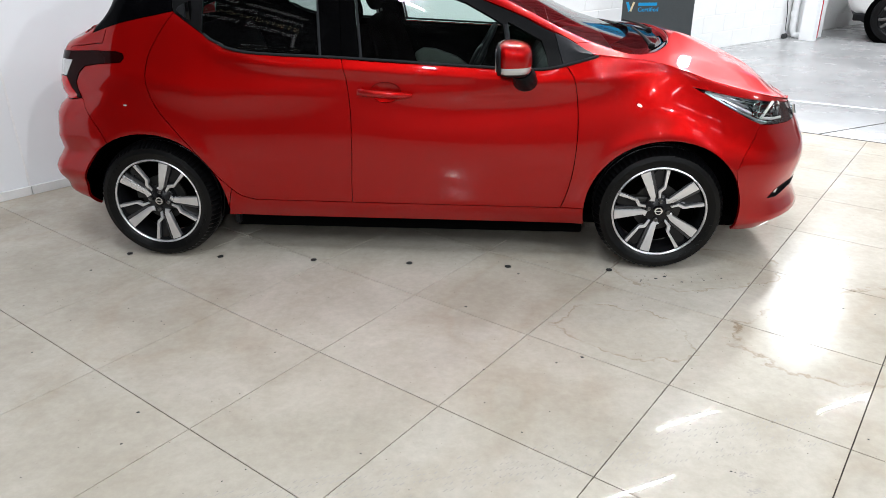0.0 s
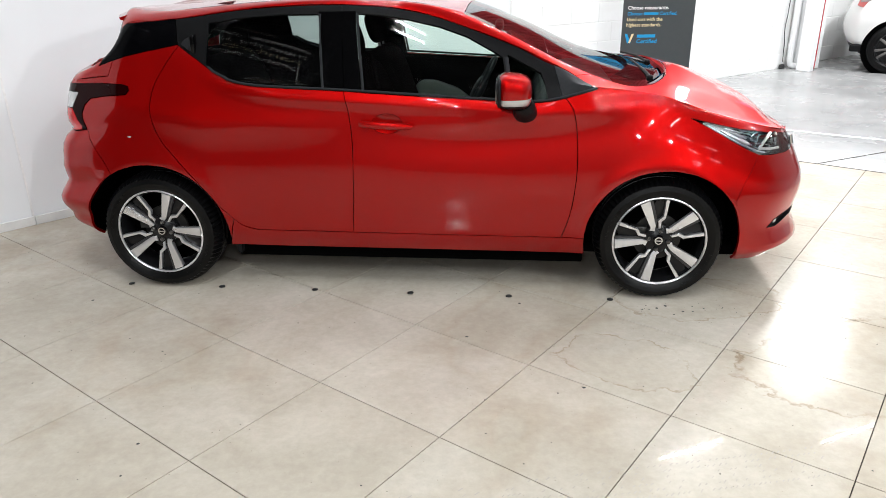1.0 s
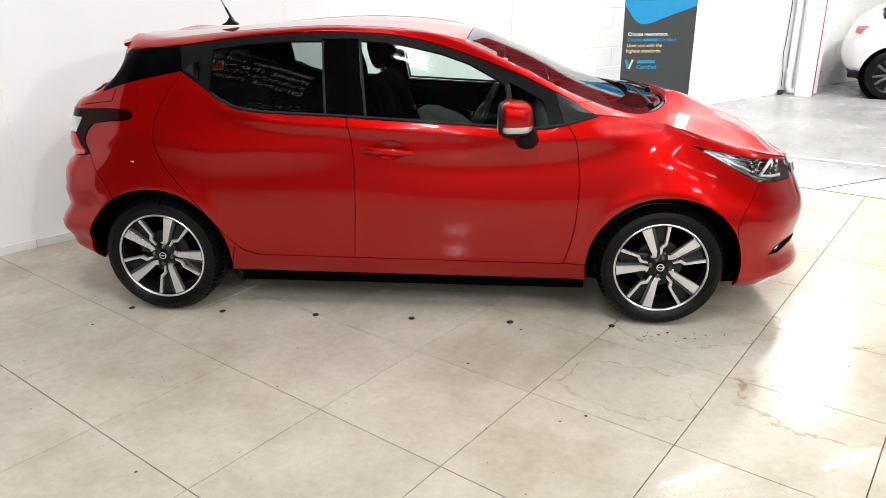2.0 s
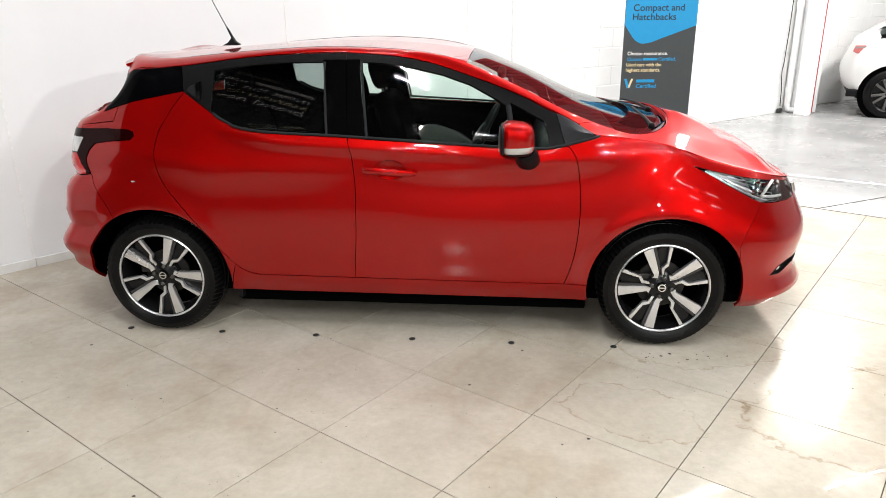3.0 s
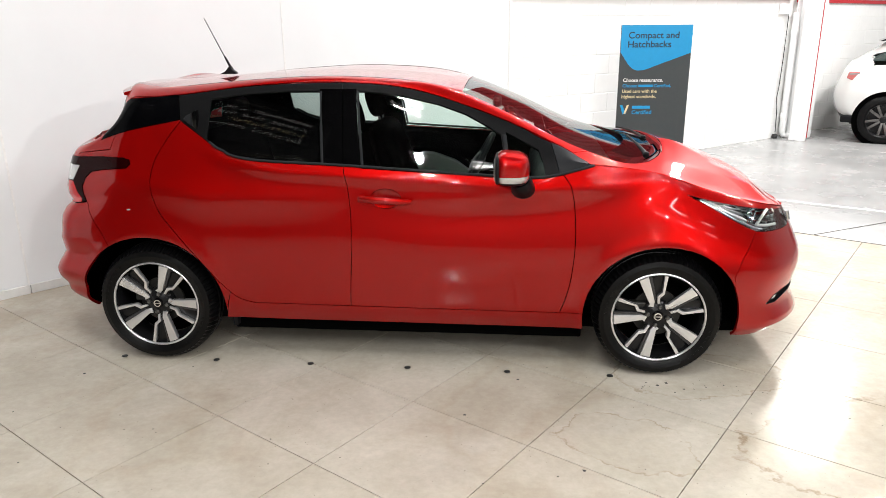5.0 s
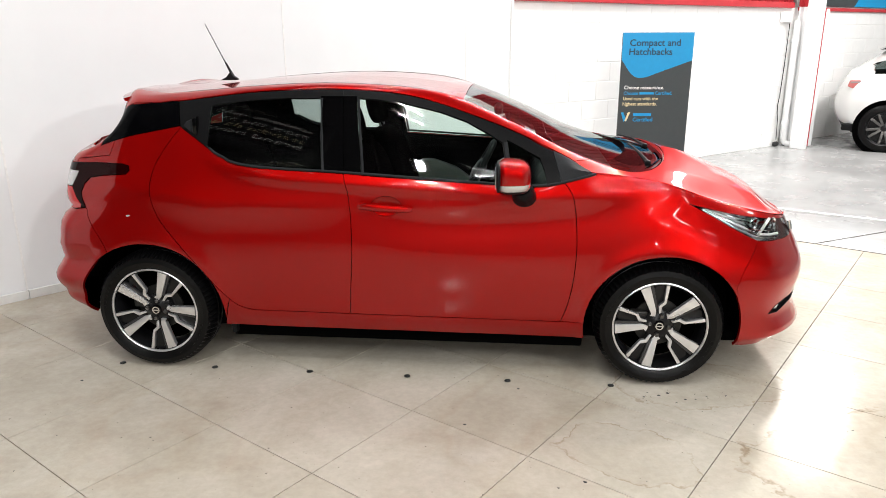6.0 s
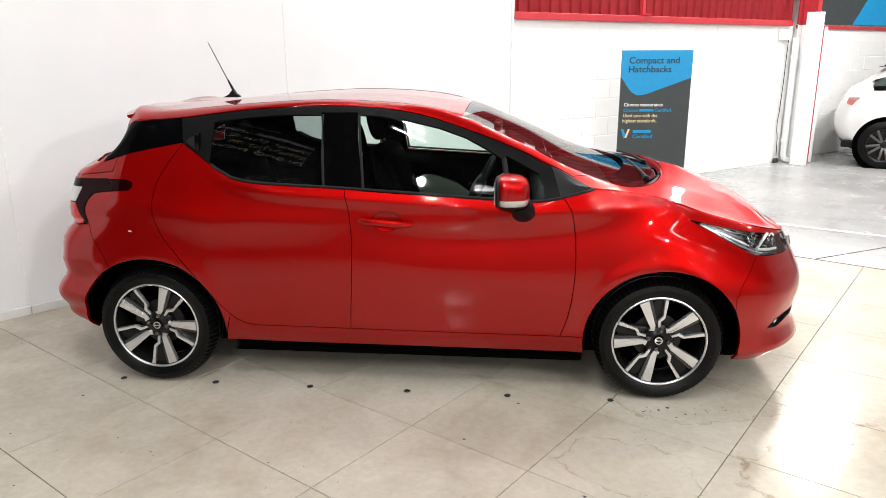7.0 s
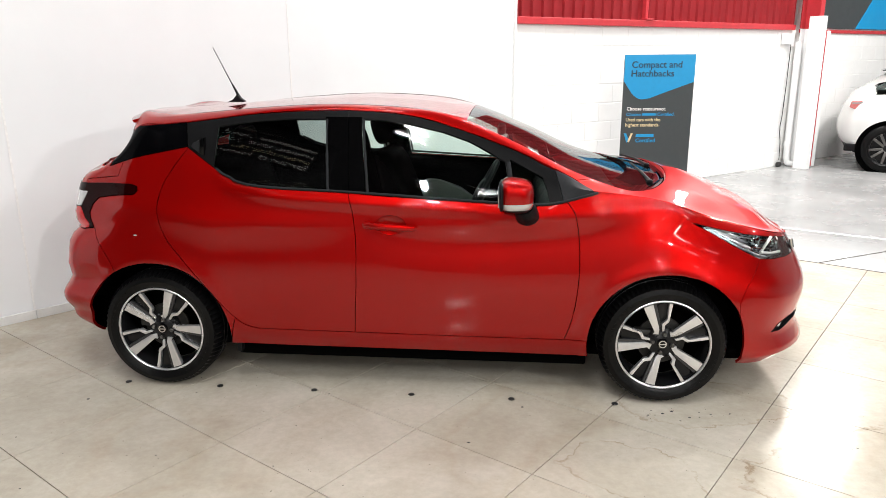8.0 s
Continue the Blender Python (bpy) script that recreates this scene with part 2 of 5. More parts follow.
def part(name, bm, material, parent=None, label="", m=None, smooth=None):
    ob = new(name, mesh_of(name, bm, material, smooth))
    if parent:
        ob.parent = parent
    if m is not None:
        ob.matrix_basis = whole(parent).inverted() @ m
    return tagged(ob, label)


def thing(name, label, category, m=None, group="", kind=""):
    ob = new(name)
    if m is not None:
        ob.matrix_world = m
    return tagged(ob, label, category, group, kind)


def box(sx, sy, sz, at=(0, 0, 0), bevel=0.0, seg=2, m=None):
    """A box of that size, centred on at, with bevelled edges."""
    bm = bmesh.new()
    bmesh.ops.create_cube(bm, size=1, matrix=Matrix.Translation(at) @ Matrix.Diagonal((sx, sy, sz, 1)))
    if bevel:
        bmesh.ops.bevel(bm, geom=bm.edges[:], offset=bevel, segments=seg, affect="EDGES", profile=0.5)
    if m is not None:
        bm.transform(m)
    return bm


def join(*bms):
    out = bmesh.new()
    for b in bms:
        tmp = bpy.data.meshes.new("tmp")
        b.to_mesh(tmp)
        b.free()
        out.from_mesh(tmp)
        bpy.data.meshes.remove(tmp)
    return out


def prism(poly, d0, d1, bevel=0.0, axis="y"):
    """A polygon of (a, b) pairs, extruded from d0 to d1 along an axis: y takes (x, z), z takes (x, y)."""
    bm = bmesh.new()
    put = (lambda a, b, d: (a, d, b)) if axis == "y" else (lambda a, b, d: (a, b, d))
    lo = [bm.verts.new(put(a, b, d0)) for a, b in poly]
    hi = [bm.verts.new(put(a, b, d1)) for a, b in poly]
    bm.faces.new(lo), bm.faces.new(hi)
    for i in range(len(poly)):
        j = (i + 1) % len(poly)
        bm.faces.new((lo[i], lo[j], hi[j], hi[i]))
    bmesh.ops.recalc_face_normals(bm, faces=bm.faces[:])
    if bevel:
        bmesh.ops.bevel(bm, geom=bm.edges[:], offset=bevel, segments=2, affect="EDGES", profile=0.5, clamp_overlap=True)
    return bm


def lathe(profile, steps=64, axis="y"):
    """A closed ring of (radius, depth) pairs turned round the y axis."""
    bm = bmesh.new()
    rings = []
    for i in range(steps):
        a = 2 * math.pi * i / steps
        rings.append([bm.verts.new((r * math.cos(a), d, r * math.sin(a))) for r, d in profile])
    for i in range(steps):
        p, q = rings[i], rings[(i + 1) % steps]
        for j in range(len(profile) - 1):
            bm.faces.new((p[j], p[j + 1], q[j + 1], q[j]))
    bmesh.ops.remove_doubles(bm, verts=bm.verts[:], dist=1e-6)
    bmesh.ops.recalc_face_normals(bm, faces=bm.faces[:])
    return bm


def tube(points, radius, sides=8, closed=False):
    """A round bar along points; radius may be a list."""
    bm = bmesh.new()
    pts = [Vector(p) for p in points]
    n = len(pts)
    rings = []
    for i, p in enumerate(pts):
        a, b = pts[(i - 1) % n if closed else max(i - 1, 0)], pts[(i + 1) % n if closed else min(i + 1, n - 1)]
        t = (b - a).normalized()
        up = Vector((0, 0, 1)) if abs(t.z) < 0.9 else Vector((1, 0, 0))
        s = t.cross(up).normalized()
        v = s.cross(t)
        r = radius[i] if isinstance(radius, (list, tuple)) else radius
        rings.append([bm.verts.new(p + r * (math.cos(2 * math.pi * k / sides) * s + math.sin(2 * math.pi * k / sides) * v)) for k in range(sides)])
    for i in range(n if closed else n - 1):
        p, q = rings[i], rings[(i + 1) % n]
        for k in range(sides):
            bm.faces.new((p[k], p[(k + 1) % sides], q[(k + 1) % sides], q[k]))
    if not closed:
        bm.faces.new(rings[0]), bm.faces.new(rings[-1])
    bmesh.ops.recalc_face_normals(bm, faces=bm.faces[:])
    return bm


# ---- the hall ----
TILE_S, TILE_A = 0.6187, -32.12
TILE_O = (-0.3377, -0.7376)


def tile_at(b, a):
    c, s = math.cos(radians(TILE_A)), math.sin(radians(TILE_A))
    x, y = b * TILE_S, a * TILE_S
    return c * x - s * y + TILE_O[0], s * x + c * y + TILE_O[1]


TILE_END = 8.6      # rows up to the concrete

# concrete slab under and beyond everything
floor = part("floor", box(60, 60, 0.2, (2, 2, -0.125)), JOINT)
tagged(floor, "polished beige stone tile floor with thin dark joints", "floor", kind="structure")
cx, cy = tile_at(4, TILE_END + 20)
slab = part("concrete_floor", box(50, 40 * TILE_S, 0.03, (0, 0, -0.016)), CONCRETE, m=pose(cx, cy, 0, 0, 0, TILE_A))
tagged(slab, "shiny pale grey polished concrete floor", "floor", kind="structure")

W1 = Vector((-1.473, 0.726, 0))      # foot of the boarded wall
A1 = 50.0
W2 = Vector((1.77, 4.78, 0))         # corner between boarded wall and blockwork
A2 = 39.6


def wall_frame(p, ang):
    """x along the wall, y into it."""
    return Matrix.Translation(p) @ pose(0, 0, 0, 0, 0, ang)


M1, M2 = wall_frame(W1, A1), wall_frame(W2, A2)
wall_1 = part("wall_boarded", box(5.95, 0.12, CEIL, (-2.975 + 5.05, 0.075, CEIL / 2)), PALE_BOARD, m=M1)
tagged(wall_1, "smooth white boarded partition wall with thin panel joints", "wall", kind="structure")
wall_2 = part("wall_blockwork", box(5.3, 0.15, 2.0, (2.65, 0.085, 1.0)), MORTAR, m=M2)
tagged(wall_2, "white painted concrete block wall", "wall", kind="structure")

# plain unseen shell that closes the hall round and behind the camera; greys set for reflections
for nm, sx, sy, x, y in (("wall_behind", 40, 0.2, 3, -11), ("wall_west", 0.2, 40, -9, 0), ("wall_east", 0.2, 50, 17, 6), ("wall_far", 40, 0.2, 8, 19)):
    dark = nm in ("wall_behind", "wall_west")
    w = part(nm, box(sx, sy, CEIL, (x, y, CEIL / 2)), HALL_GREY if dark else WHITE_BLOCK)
    tagged(w, "unseen plain grey hall wall, toned for the car's reflections" if dark else "plain white painted hall wall", "wall", kind="structure")
ceiling = part("ceiling", box(44, 46, 0.12, (4, 4, CEIL + 0.06)), CEIL_MAT)
tagged(ceiling, "plain dark roof sheeting", "ceiling", kind="structure")


# ---- the red hatchback ----
# Long lines of the body, from the tail's middle round the side to the nose's middle: x, half width, z.
BOTTOM_EDGE = [(-.50, 0, .25), (-.48, .48, .25), (-.41, .68, .245), (-.33, .765, .245), (0, .80, .24), (.2, .805, .235), (.5, .81, .229), (1, .812, .227), (1.4, .812, .226),
     (1.57, .812, .225), (1.8, .81, .224), (2.03, .81, .222), (2.25, .805, .22), (2.55, .80, .22), (2.87, .785, .197), (3.06, .70, .187), (3.21, .52, .197), (3.29, .26, .20), (3.31, 0, .20)]
SILL_LINE = [(-.575, 0, .32), (-.57, .50, .31), (-.50, .740, .31), (-.35, .815, .31), (0, .83, .32), (.2, .832, .318), (.5, .838, .30), (1, .84, .298), (1.4, .84, .296),
     (1.57, .84, .295), (1.8, .84, .293), (2.03, .84, .292), (2.25, .842, .30), (2.55, .845, .30), (2.88, .815, .245), (3.12, .735, .248), (3.27, .545, .252), (3.355, .27, .252), (3.375, 0, .252)]
LOWER_FLANK = [(-.622, 0, .38), (-.618, .51, .37), (-.545, .765, .375), (-.37, .845, .40), (0, .856, .45), (.2, .858, .44), (.5, .85, .41), (1, .848, .40), (1.4, .848, .40),
     (1.57, .848, .40), (1.8, .849, .40), (2.05, .851, .40), (2.28, .858, .44), (2.55, .868, .48), (2.87, .833, .39), (3.085, .725, .345), (3.235, .535, .335), (3.32, .26, .333), (3.34, 0, .333)]
WIDEST_LINE = [(-.64, 0, .50), (-.63, .51, .50), (-.537, .790, .50), (-.355, .853, .52), (0, .865, .62), (.2, .866, .62), (.5, .858, .58), (1, .857, .57), (1.4, .857, .57),
     (1.57, .857, .57), (1.8, .858, .57), (2.05, .86, .58), (2.28, .868, .62), (2.55, .874, .64), (2.86, .845, .55), (3.10, .745, .52), (3.255, .55, .51), (3.34, .27, .50), (3.365, 0, .50)]
UPPER_FLANK = [(-.575, 0, .76), (-.562, .48, .77), (-.466, .753, .79), (-.28, .818, .83), (0, .835, .89), (.2, .838, .90), (.5, .836, .86), (1, .832, .83), (1.4, .830, .80),
     (1.57, .830, .795), (1.8, .831, .79), (2.05, .834, .80), (2.28, .84, .82), (2.52, .832, .815), (2.80, .795, .73), (3.05, .70, .655), (3.22, .52, .63), (3.32, .26, .61), (3.345, 0, .61)]
WAIST_LINE = [(-.53, 0, 1.07), (-.50, .42, 1.065), (-.414, .679, 1.06), (-.20, .735, 1.085), (.06, .755, 1.09), (.17, .77, 1.08), (.48, .79, 1.055), (1, .80, 1.025), (1.4, .805, 1.0),
     (1.57, .808, .99), (1.8, .81, .978), (2.03, .81, .99), (2.19, .80, 1.02), (2.48, .755, .975), (2.76, .70, .88), (3.02, .60, .80), (3.17, .45, .755), (3.265, .22, .72), (3.29, 0, .71)]
WINDOW_TOP = [(-.505, 0, 1.075), (-.40, .42, 1.085), (-.235, .605, 1.13), (-.155, .610, 1.30), (.03, .612, 1.335), (.15, .615, 1.345), (.5, .615, 1.386), (1, .615, 1.403), (1.4, .617, 1.352),
     (1.6, .63, 1.288), (1.82, .657, 1.207), (2.05, .70, 1.104), (2.2, .768, 1.036), (2.5, .69, 1.003), (2.78, .58, .91), (3.04, .48, .825), (3.185, .35, .77), (3.27, .16, .725), (3.29, 0, .712)]
ROOF_EDGE = [(-.50, 0, 1.08), (-.405, .32, 1.092), (-.25, .525, 1.15), (-.185, .53, 1.333), (-.02, .55, 1.370), (.13, .555, 1.381), (.5, .565, 1.413), (1, .57, 1.429), (1.42, .57, 1.391),
     (1.56, .57, 1.352), (1.83, .605, 1.235), (2.1, .65, 1.108), (2.34, .68, 1.03), (2.55, .55, 1.022), (2.8, .42, .950), (3.06, .30, .851), (3.195, .20, .767), (3.275, .09, .728), (3.29, 0, .713)]
CENTRE_LINE = [(-.495, 0, 1.085), (-.43, 0, 1.10), (-.345, 0, 1.17), (-.30, 0, 1.322), (-.15, 0, 1.375), (.05, 0, 1.390), (.45, 0, 1.417), (.95, 0, 1.434), (1.38, 0, 1.406),
     (1.56, 0, 1.376), (1.86, 0, 1.268), (2.2, 0, 1.112), (2.50, 0, 1.028), (2.64, 0, 1.050), (2.85, 0, .985), (3.08, 0, .872), (3.205, 0, .778), (3.28, 0, .725), (3.29, 0, .714)]
LINES = (BOTTOM_EDGE, SILL_LINE, LOWER_FLANK, WIDEST_LINE, UPPER_FLANK, WAIST_LINE, WINDOW_TOP, ROOF_EDGE, CENTRE_LINE)
CAR_Y = 0.86                       # the car's middle plane
AXLE_F, AXLE_R, AXLE_Z = 2.525, 0.0, 0.308
ARCH_R = 0.362


def hermite(p, tk, per, mirror_ends):
    """Smooth samples through the points p (n, m, 3) along axis 0, with per[i] steps in span i, and their parameters."""
    p = np.asarray(p, float)
    if mirror_ends:
        lo = p[1] * np.array([1, -1, 1])
        hi = p[-2] * np.array([1, -1, 1])
    else:
        lo = 2 * p[0] - p[1]
        hi = p[-2] * np.array([1, -1, 1])
    q = np.concatenate([lo[None], p, hi[None]])
    k = np.concatenate([[2 * tk[0] - tk[1]], tk, [2 * tk[-1] - tk[-2]]])
    d = np.diff(q, axis=0) / np.diff(k)[:, None, None]
    h = np.diff(k)
    tan = (d[:-1] * h[1:, None, None] + d[1:] * h[:-1, None, None]) / (h[:-1] + h[1:])[:, None, None]
    out, par = [], []
    for i in range(len(p) - 1):
        for s in range(per[i]):
            u = s / per[i]
            w = tk[i + 1] - tk[i]
            out.append((2 * u**3 - 3 * u**2 + 1) * p[i] + (u**3 - 2 * u**2 + u) * w * tan[i] + (-2 * u**3 + 3 * u**2) * p[i + 1] + (u**3 - u**2) * w * tan[i + 1])
            par.append(i + u)
    out.append(p[-1]), par.append(len(p) - 1)
    return np.array(out), np.array(par)


def body_grid():
    L = np.array(LINES, float)                                  # line, station, xyz
    P = L.transpose(1, 0, 2)                                    # station first
    step = np.linalg.norm(np.diff(P, axis=0), axis=2).mean(1)
    tk = np.concatenate([[0], np.cumsum(step)])
    per = [max(3, int(round(s / 0.032))) for s in step]
    G, U = hermite(P, tk, per, True)
    Q = G.transpose(1, 0, 2)
    step2 = np.linalg.norm(np.diff(Q, axis=0), axis=2)[:, 40:].mean(1)
    tk2 = np.concatenate([[0], np.cumsum(step2)])
    per2 = [3, 4, 6, 8, 8, 10, 4, 12]
    R, S = hermite(Q, tk2, per2, False)
    a, b = int(np.argmin(abs(S - 5))), int(np.argmin(abs(S - 6)))
    for i in range(a + 1, b):
        k = (S[i] - 5)
        flat = R[a] * (1 - k) + R[b] * k + np.array([0, 0.010, 0.004]) * math.sin(math.pi * k)
        sel = np.clip(np.minimum((U - 3.6) / .6, (11.4 - U) / .6), 0, 1)[:, None] * 0.8
        R[i] = R[i] * (1 - sel) + flat * sel
    # the windscreen bends evenly from edge to edge
    a, b = int(np.argmin(abs(S - 7))), int(np.argmin(abs(S - 8)))
    sel = np.clip(np.minimum((U - 3.4) / 1.2, (12.6 - U) / .4), 0, 1)[:, None]
    for i in range(a + 1, b):
        k = S[i] - 7
        e = np.stack([1 - (1 - k) ** 2 + 0 * U, k + 0 * U, np.where(U < 8.5, 1.3 * k - .3 * k * k, 1 - (1 - k) ** 2)], -1)
        R[i] = R[i] * (1 - sel) + (R[a] * (1 - e) + R[b] * e) * sel
    # the bonnet rises evenly from its crest to the middle
    sel = np.clip(np.minimum((U - 12.7) / .5, (16.5 - U) / .8), 0, 1)[:, None]
    for i in range(a + 1, b):
        k = S[i] - 7
        e = np.array([k, k, k * (1.6 - .6 * k)])
        R[i] = R[i] * (1 - sel) + (R[a] * (1 - e) + R[b] * e) * sel
    # the chin keeps hard edges
    sel = np.clip((U - 14.0) / .7, 0, 1)[:, None]
    for lo in (0, 1):
        a, b = int(np.argmin(abs(S - lo))), int(np.argmin(abs(S - lo - 1)))
        for i in range(a + 1, b):
            k = S[i] - lo
            R[i] = R[i] * (1 - sel) + (R[a] * (1 - k) + R[b] * k) * sel
    # crest of the front wing that sinks into the front door, and the hollow under it
    x, w, z = R[..., 0], R[..., 1], R[..., 2]
    zc = 0.865 + 0.11 * np.clip((x - 1.35) / 1.1, 0, 1) ** 1.5 - 0.16 * np.clip((x - 2.45) / 0.5, 0, 1) ** 1.6
    amp = 0.0105 * np.clip((x - 1.15) / 0.6, 0, 1) * np.clip((3.0 - x) / 0.3, 0, 1) * (w > 0.5)
    w += amp * np.exp(-((z - zc) / 0.035) ** 2) - 0.35 * amp * np.exp(-((z - zc + 0.10) / 0.05) ** 2)
    # shoulder over the rear wing
    zr = 0.93 + 0.06 * np.clip(x / -0.3, -1, 1)
    amp = 0.010 * np.clip((x + 0.3) / 0.2, 0, 1) * np.clip((1.15 - x) / 0.6, 0, 1) * (w > 0.5)
    w += amp * np.exp(-((z - zr) / 0.045) ** 2) - 0.5 * amp * np.exp(-((z - zr + 0.13) / 0.06) ** 2)
    # shelf under the side windows
    zb = np.interp(x, [.0, .17, .3, .43, .7, 1.2, 1.7, 1.95, 2.1], [1.16, 1.17, 1.13, 1.072, 1.035, 1.012, .983, .974, 1.0])
    amp = (0.012 + 0.008 * np.clip((1.35 - x) / 0.3, 0, 1)) * np.clip((x - 0.28) / 0.3, 0, 1) * np.clip((2.15 - x) / 0.25, 0, 1) * (w > 0.5)
    w += amp * np.exp(-((z - zb + 0.036) / 0.028) ** 2)
    # hollow along the foot of the doors
    amp = 0.002 * np.clip((x - 0.45) / 0.35, 0, 1) * np.clip((2.1 - x) / 0.35, 0, 1)
    w -= amp * np.exp(-((z - (0.545 + 0.03 * (1.3 - x))) / 0.065) ** 2)
    # rear corner: a step under the lamp, a waist, and a ridge along the bumper
    tail = np.clip((-0.18 - x) / 0.22, 0, 1)
    amp = -0.034 * np.exp(-((z - 0.825) / 0.028) ** 2) + 0.012 * np.exp(-((z - 0.735) / 0.04) ** 2) - 0.034 * np.exp(-((z - 0.555) / 0.05) ** 2) + 0.004 * np.exp(-((z - 0.465) / 0.025) ** 2) - 0.022 * np.exp(-((z - 0.375) / 0.04) ** 2)
    x -= 0.83 * amp * tail
    w += 0.56 * amp * tail * np.clip(w / 0.3, 0, 1)
    # flared lips round the wheels
    for ax in (AXLE_R, AXLE_F):
        d = np.hypot(x - ax, z - AXLE_Z)
        w += 0.010 * np.exp(-((d - 0.375) / 0.035) ** 2) * (w > 0.6) * (z > 0.2)
    return R, U, S


GRID, GU, GS = body_grid()          # across, along, xyz


def grid_normals(R):
    du = np.gradient(R, axis=1)
    ds = np.gradient(R, axis=0)
    n = np.cross(du, ds)
    ln = np.linalg.norm(n, axis=2, keepdims=True)
    n = n / np.maximum(ln, 1e-9)
    c = R - np.array([1.3, 0, 0.7])
    n[(n * c).sum(2) < 0] *= -1
    return n


GN = grid_normals(GRID)


def shell_bm():
    """Half of the body as one sheet, with its parameters and normals on the vertices. Half width becomes -y."""
    bm = bmesh.new()
    lu, ls, ln = bm.verts.layers.float.new("u"), bm.verts.layers.float.new("s"), bm.verts.layers.float_vector.new("n")
    vs = []
    for i in range(GRID.shape[0]):
        row = []
        for j in range(GRID.shape[1]):
            x, w, z = GRID[i, j]
            v = bm.verts.new((x, -max(w, 0.0), z))
            v[lu], v[ls] = GU[j], GS[i]
            nx, nw, nz = GN[i, j]
            v[ln] = (nx, -nw, nz)
            row.append(v)
        vs.append(row)
    for i in range(GRID.shape[0] - 1):
        for j in range(GRID.shape[1] - 1):
            bm.faces.new((vs[i][j], vs[i][j + 1], vs[i + 1][j + 1], vs[i + 1][j]))
    bmesh.ops.remove_doubles(bm, verts=bm.verts[:], dist=1e-5)
    bmesh.ops.dissolve_degenerate(bm, dist=1e-6, edges=bm.edges[:])
    bm.normal_update()
    for f in list(bm.faces):
        if f.normal.dot(f.verts[0][ln]) < 0:
            f.normal_flip()
    return bm


def inside(poly, x, z):
    r = False
    n = len(poly)
    for i in range(n):
        (x1, z1), (x2, z2) = poly[i], poly[(i + 1) % n]
        if (z1 > z) != (z2 > z) and x < (x2 - x1) * (z - z1) / (z2 - z1) + x1:
            r = not r
    return r


def cut(bm, line, closed=True, smax=6.01, smin=0.0):
    """Score the sheet along a line of (x, z) pairs, seen from the side."""
    ls = bm.verts.layers.float["s"]
    n = len(line)
    for i in range(n if closed else n - 1):
        (x1, z1), (x2, z2) = line[i], line[(i + 1) % n]
        lo_x, hi_x, lo_z, hi_z = min(x1, x2) - .004, max(x1, x2) + .004, min(z1, z2) - .004, max(z1, z2) + .004
        faces = []
        for f in bm.faces:
            xs = [v.co.x for v in f.verts]
            if max(xs) < lo_x or min(xs) > hi_x:
                continue
            zs = [v.co.z for v in f.verts]
            if max(zs) < lo_z or min(zs) > hi_z:
                continue
            s = sum(v[ls] for v in f.verts) / len(f.verts)
            if s < smax and s > smin:
                faces.append(f)
        if not faces:
            continue
        geom = set(faces)
        for f in faces:
            geom.update(f.edges), geom.update(f.verts)
        bmesh.ops.bisect_plane(bm, geom=list(geom), dist=1e-5, plane_co=(x1, 0, z1), plane_no=(z2 - z1, 0, -(x2 - x1)))


def curve(pts, n=4, closed=False):
    """Points of a smooth line through pts."""
    out = []
    m = len(pts)
    for i in range(m if closed else m - 1):
        p = [pts[(i + k) % m] if closed else pts[min(max(i + k, 0), m - 1)] for k in (-1, 0, 1, 2)]
        for s in range(n):
            t = s / n
            out.append(tuple(0.5 * (2 * b + (c - a) * t + (2 * a - 5 * b + 4 * c - d) * t * t + (3 * b - 3 * c + d - a) * t ** 3) for a, b, c, d in zip(*p)))
    if not closed:
        out.append(tuple(pts[-1]))
    return out


# outlines seen from the side
def arch_line(ax, widen, way):
    """A wheel opening, drawn out by widen towards way (1: the nose, -1: the tail)."""
    out = []
    for k in range(56):
        a = math.pi * 2 * k / 56
        r = ARCH_R + widen * max(0, way * math.cos(a)) ** 1.2
        out.append((ax + r * math.cos(a), AXLE_Z - 0.005 + r * math.sin(a)))
    return out


ARCHES = [arch_line(AXLE_R + 0.003, 0.030, -1), arch_line(AXLE_F, 0.022, 1)]
BELT = [(.163, 1.229)] + curve([(.166, 1.226), (.26, 1.168), (.36, 1.105), (.43, 1.072), (.52, 1.05), (.676, 1.037), (.955, 1.026), (1.231, 1.010), (1.503, .994), (1.70, .983), (1.90, .974), (2.0, .984), (2.10, 1.008), (2.188, 1.032)], 3)
DLO_TOP = [(2.165, 1.046), (2.13, 1.064), (2.05, 1.104), (1.94, 1.149), (1.82, 1.207), (1.6, 1.288), (1.4, 1.352), (1.2, 1.389), (1.0, 1.403), (.75, 1.40), (.5, 1.386), (.3, 1.366), (.135, 1.343)]
DLO = BELT + curve(DLO_TOP, 3)
REAR_GLASS = [(.312, 1.325), (.312, 1.142), (.352, 1.113), (.41, 1.082), (.48, 1.060), (.57, 1.049), (.70, 1.041), (.902, 1.031), (.872, 1.364), (.70, 1.363), (.50, 1.350)]
FRONT_GLASS = [(1.085, 1.016), (1.30, 1.004), (1.50, .993), (1.70, .983), (1.785, .979), (1.752, 1.165), (1.70, 1.196), (1.58, 1.258), (1.45, 1.302), (1.30, 1.336), (1.15, 1.357), (1.045, 1.364)]
FRONT_QUARTER = [(1.805, .982), (1.966, .983), (1.952, 1.048), (1.932, 1.098), (1.80, 1.164), (1.774, 1.176)]
DOOR_POD = [(.185, 1.235), (.20, 1.250), (.262, 1.283), (.268, 1.278), (.262, 1.180), (.252, 1.180)]
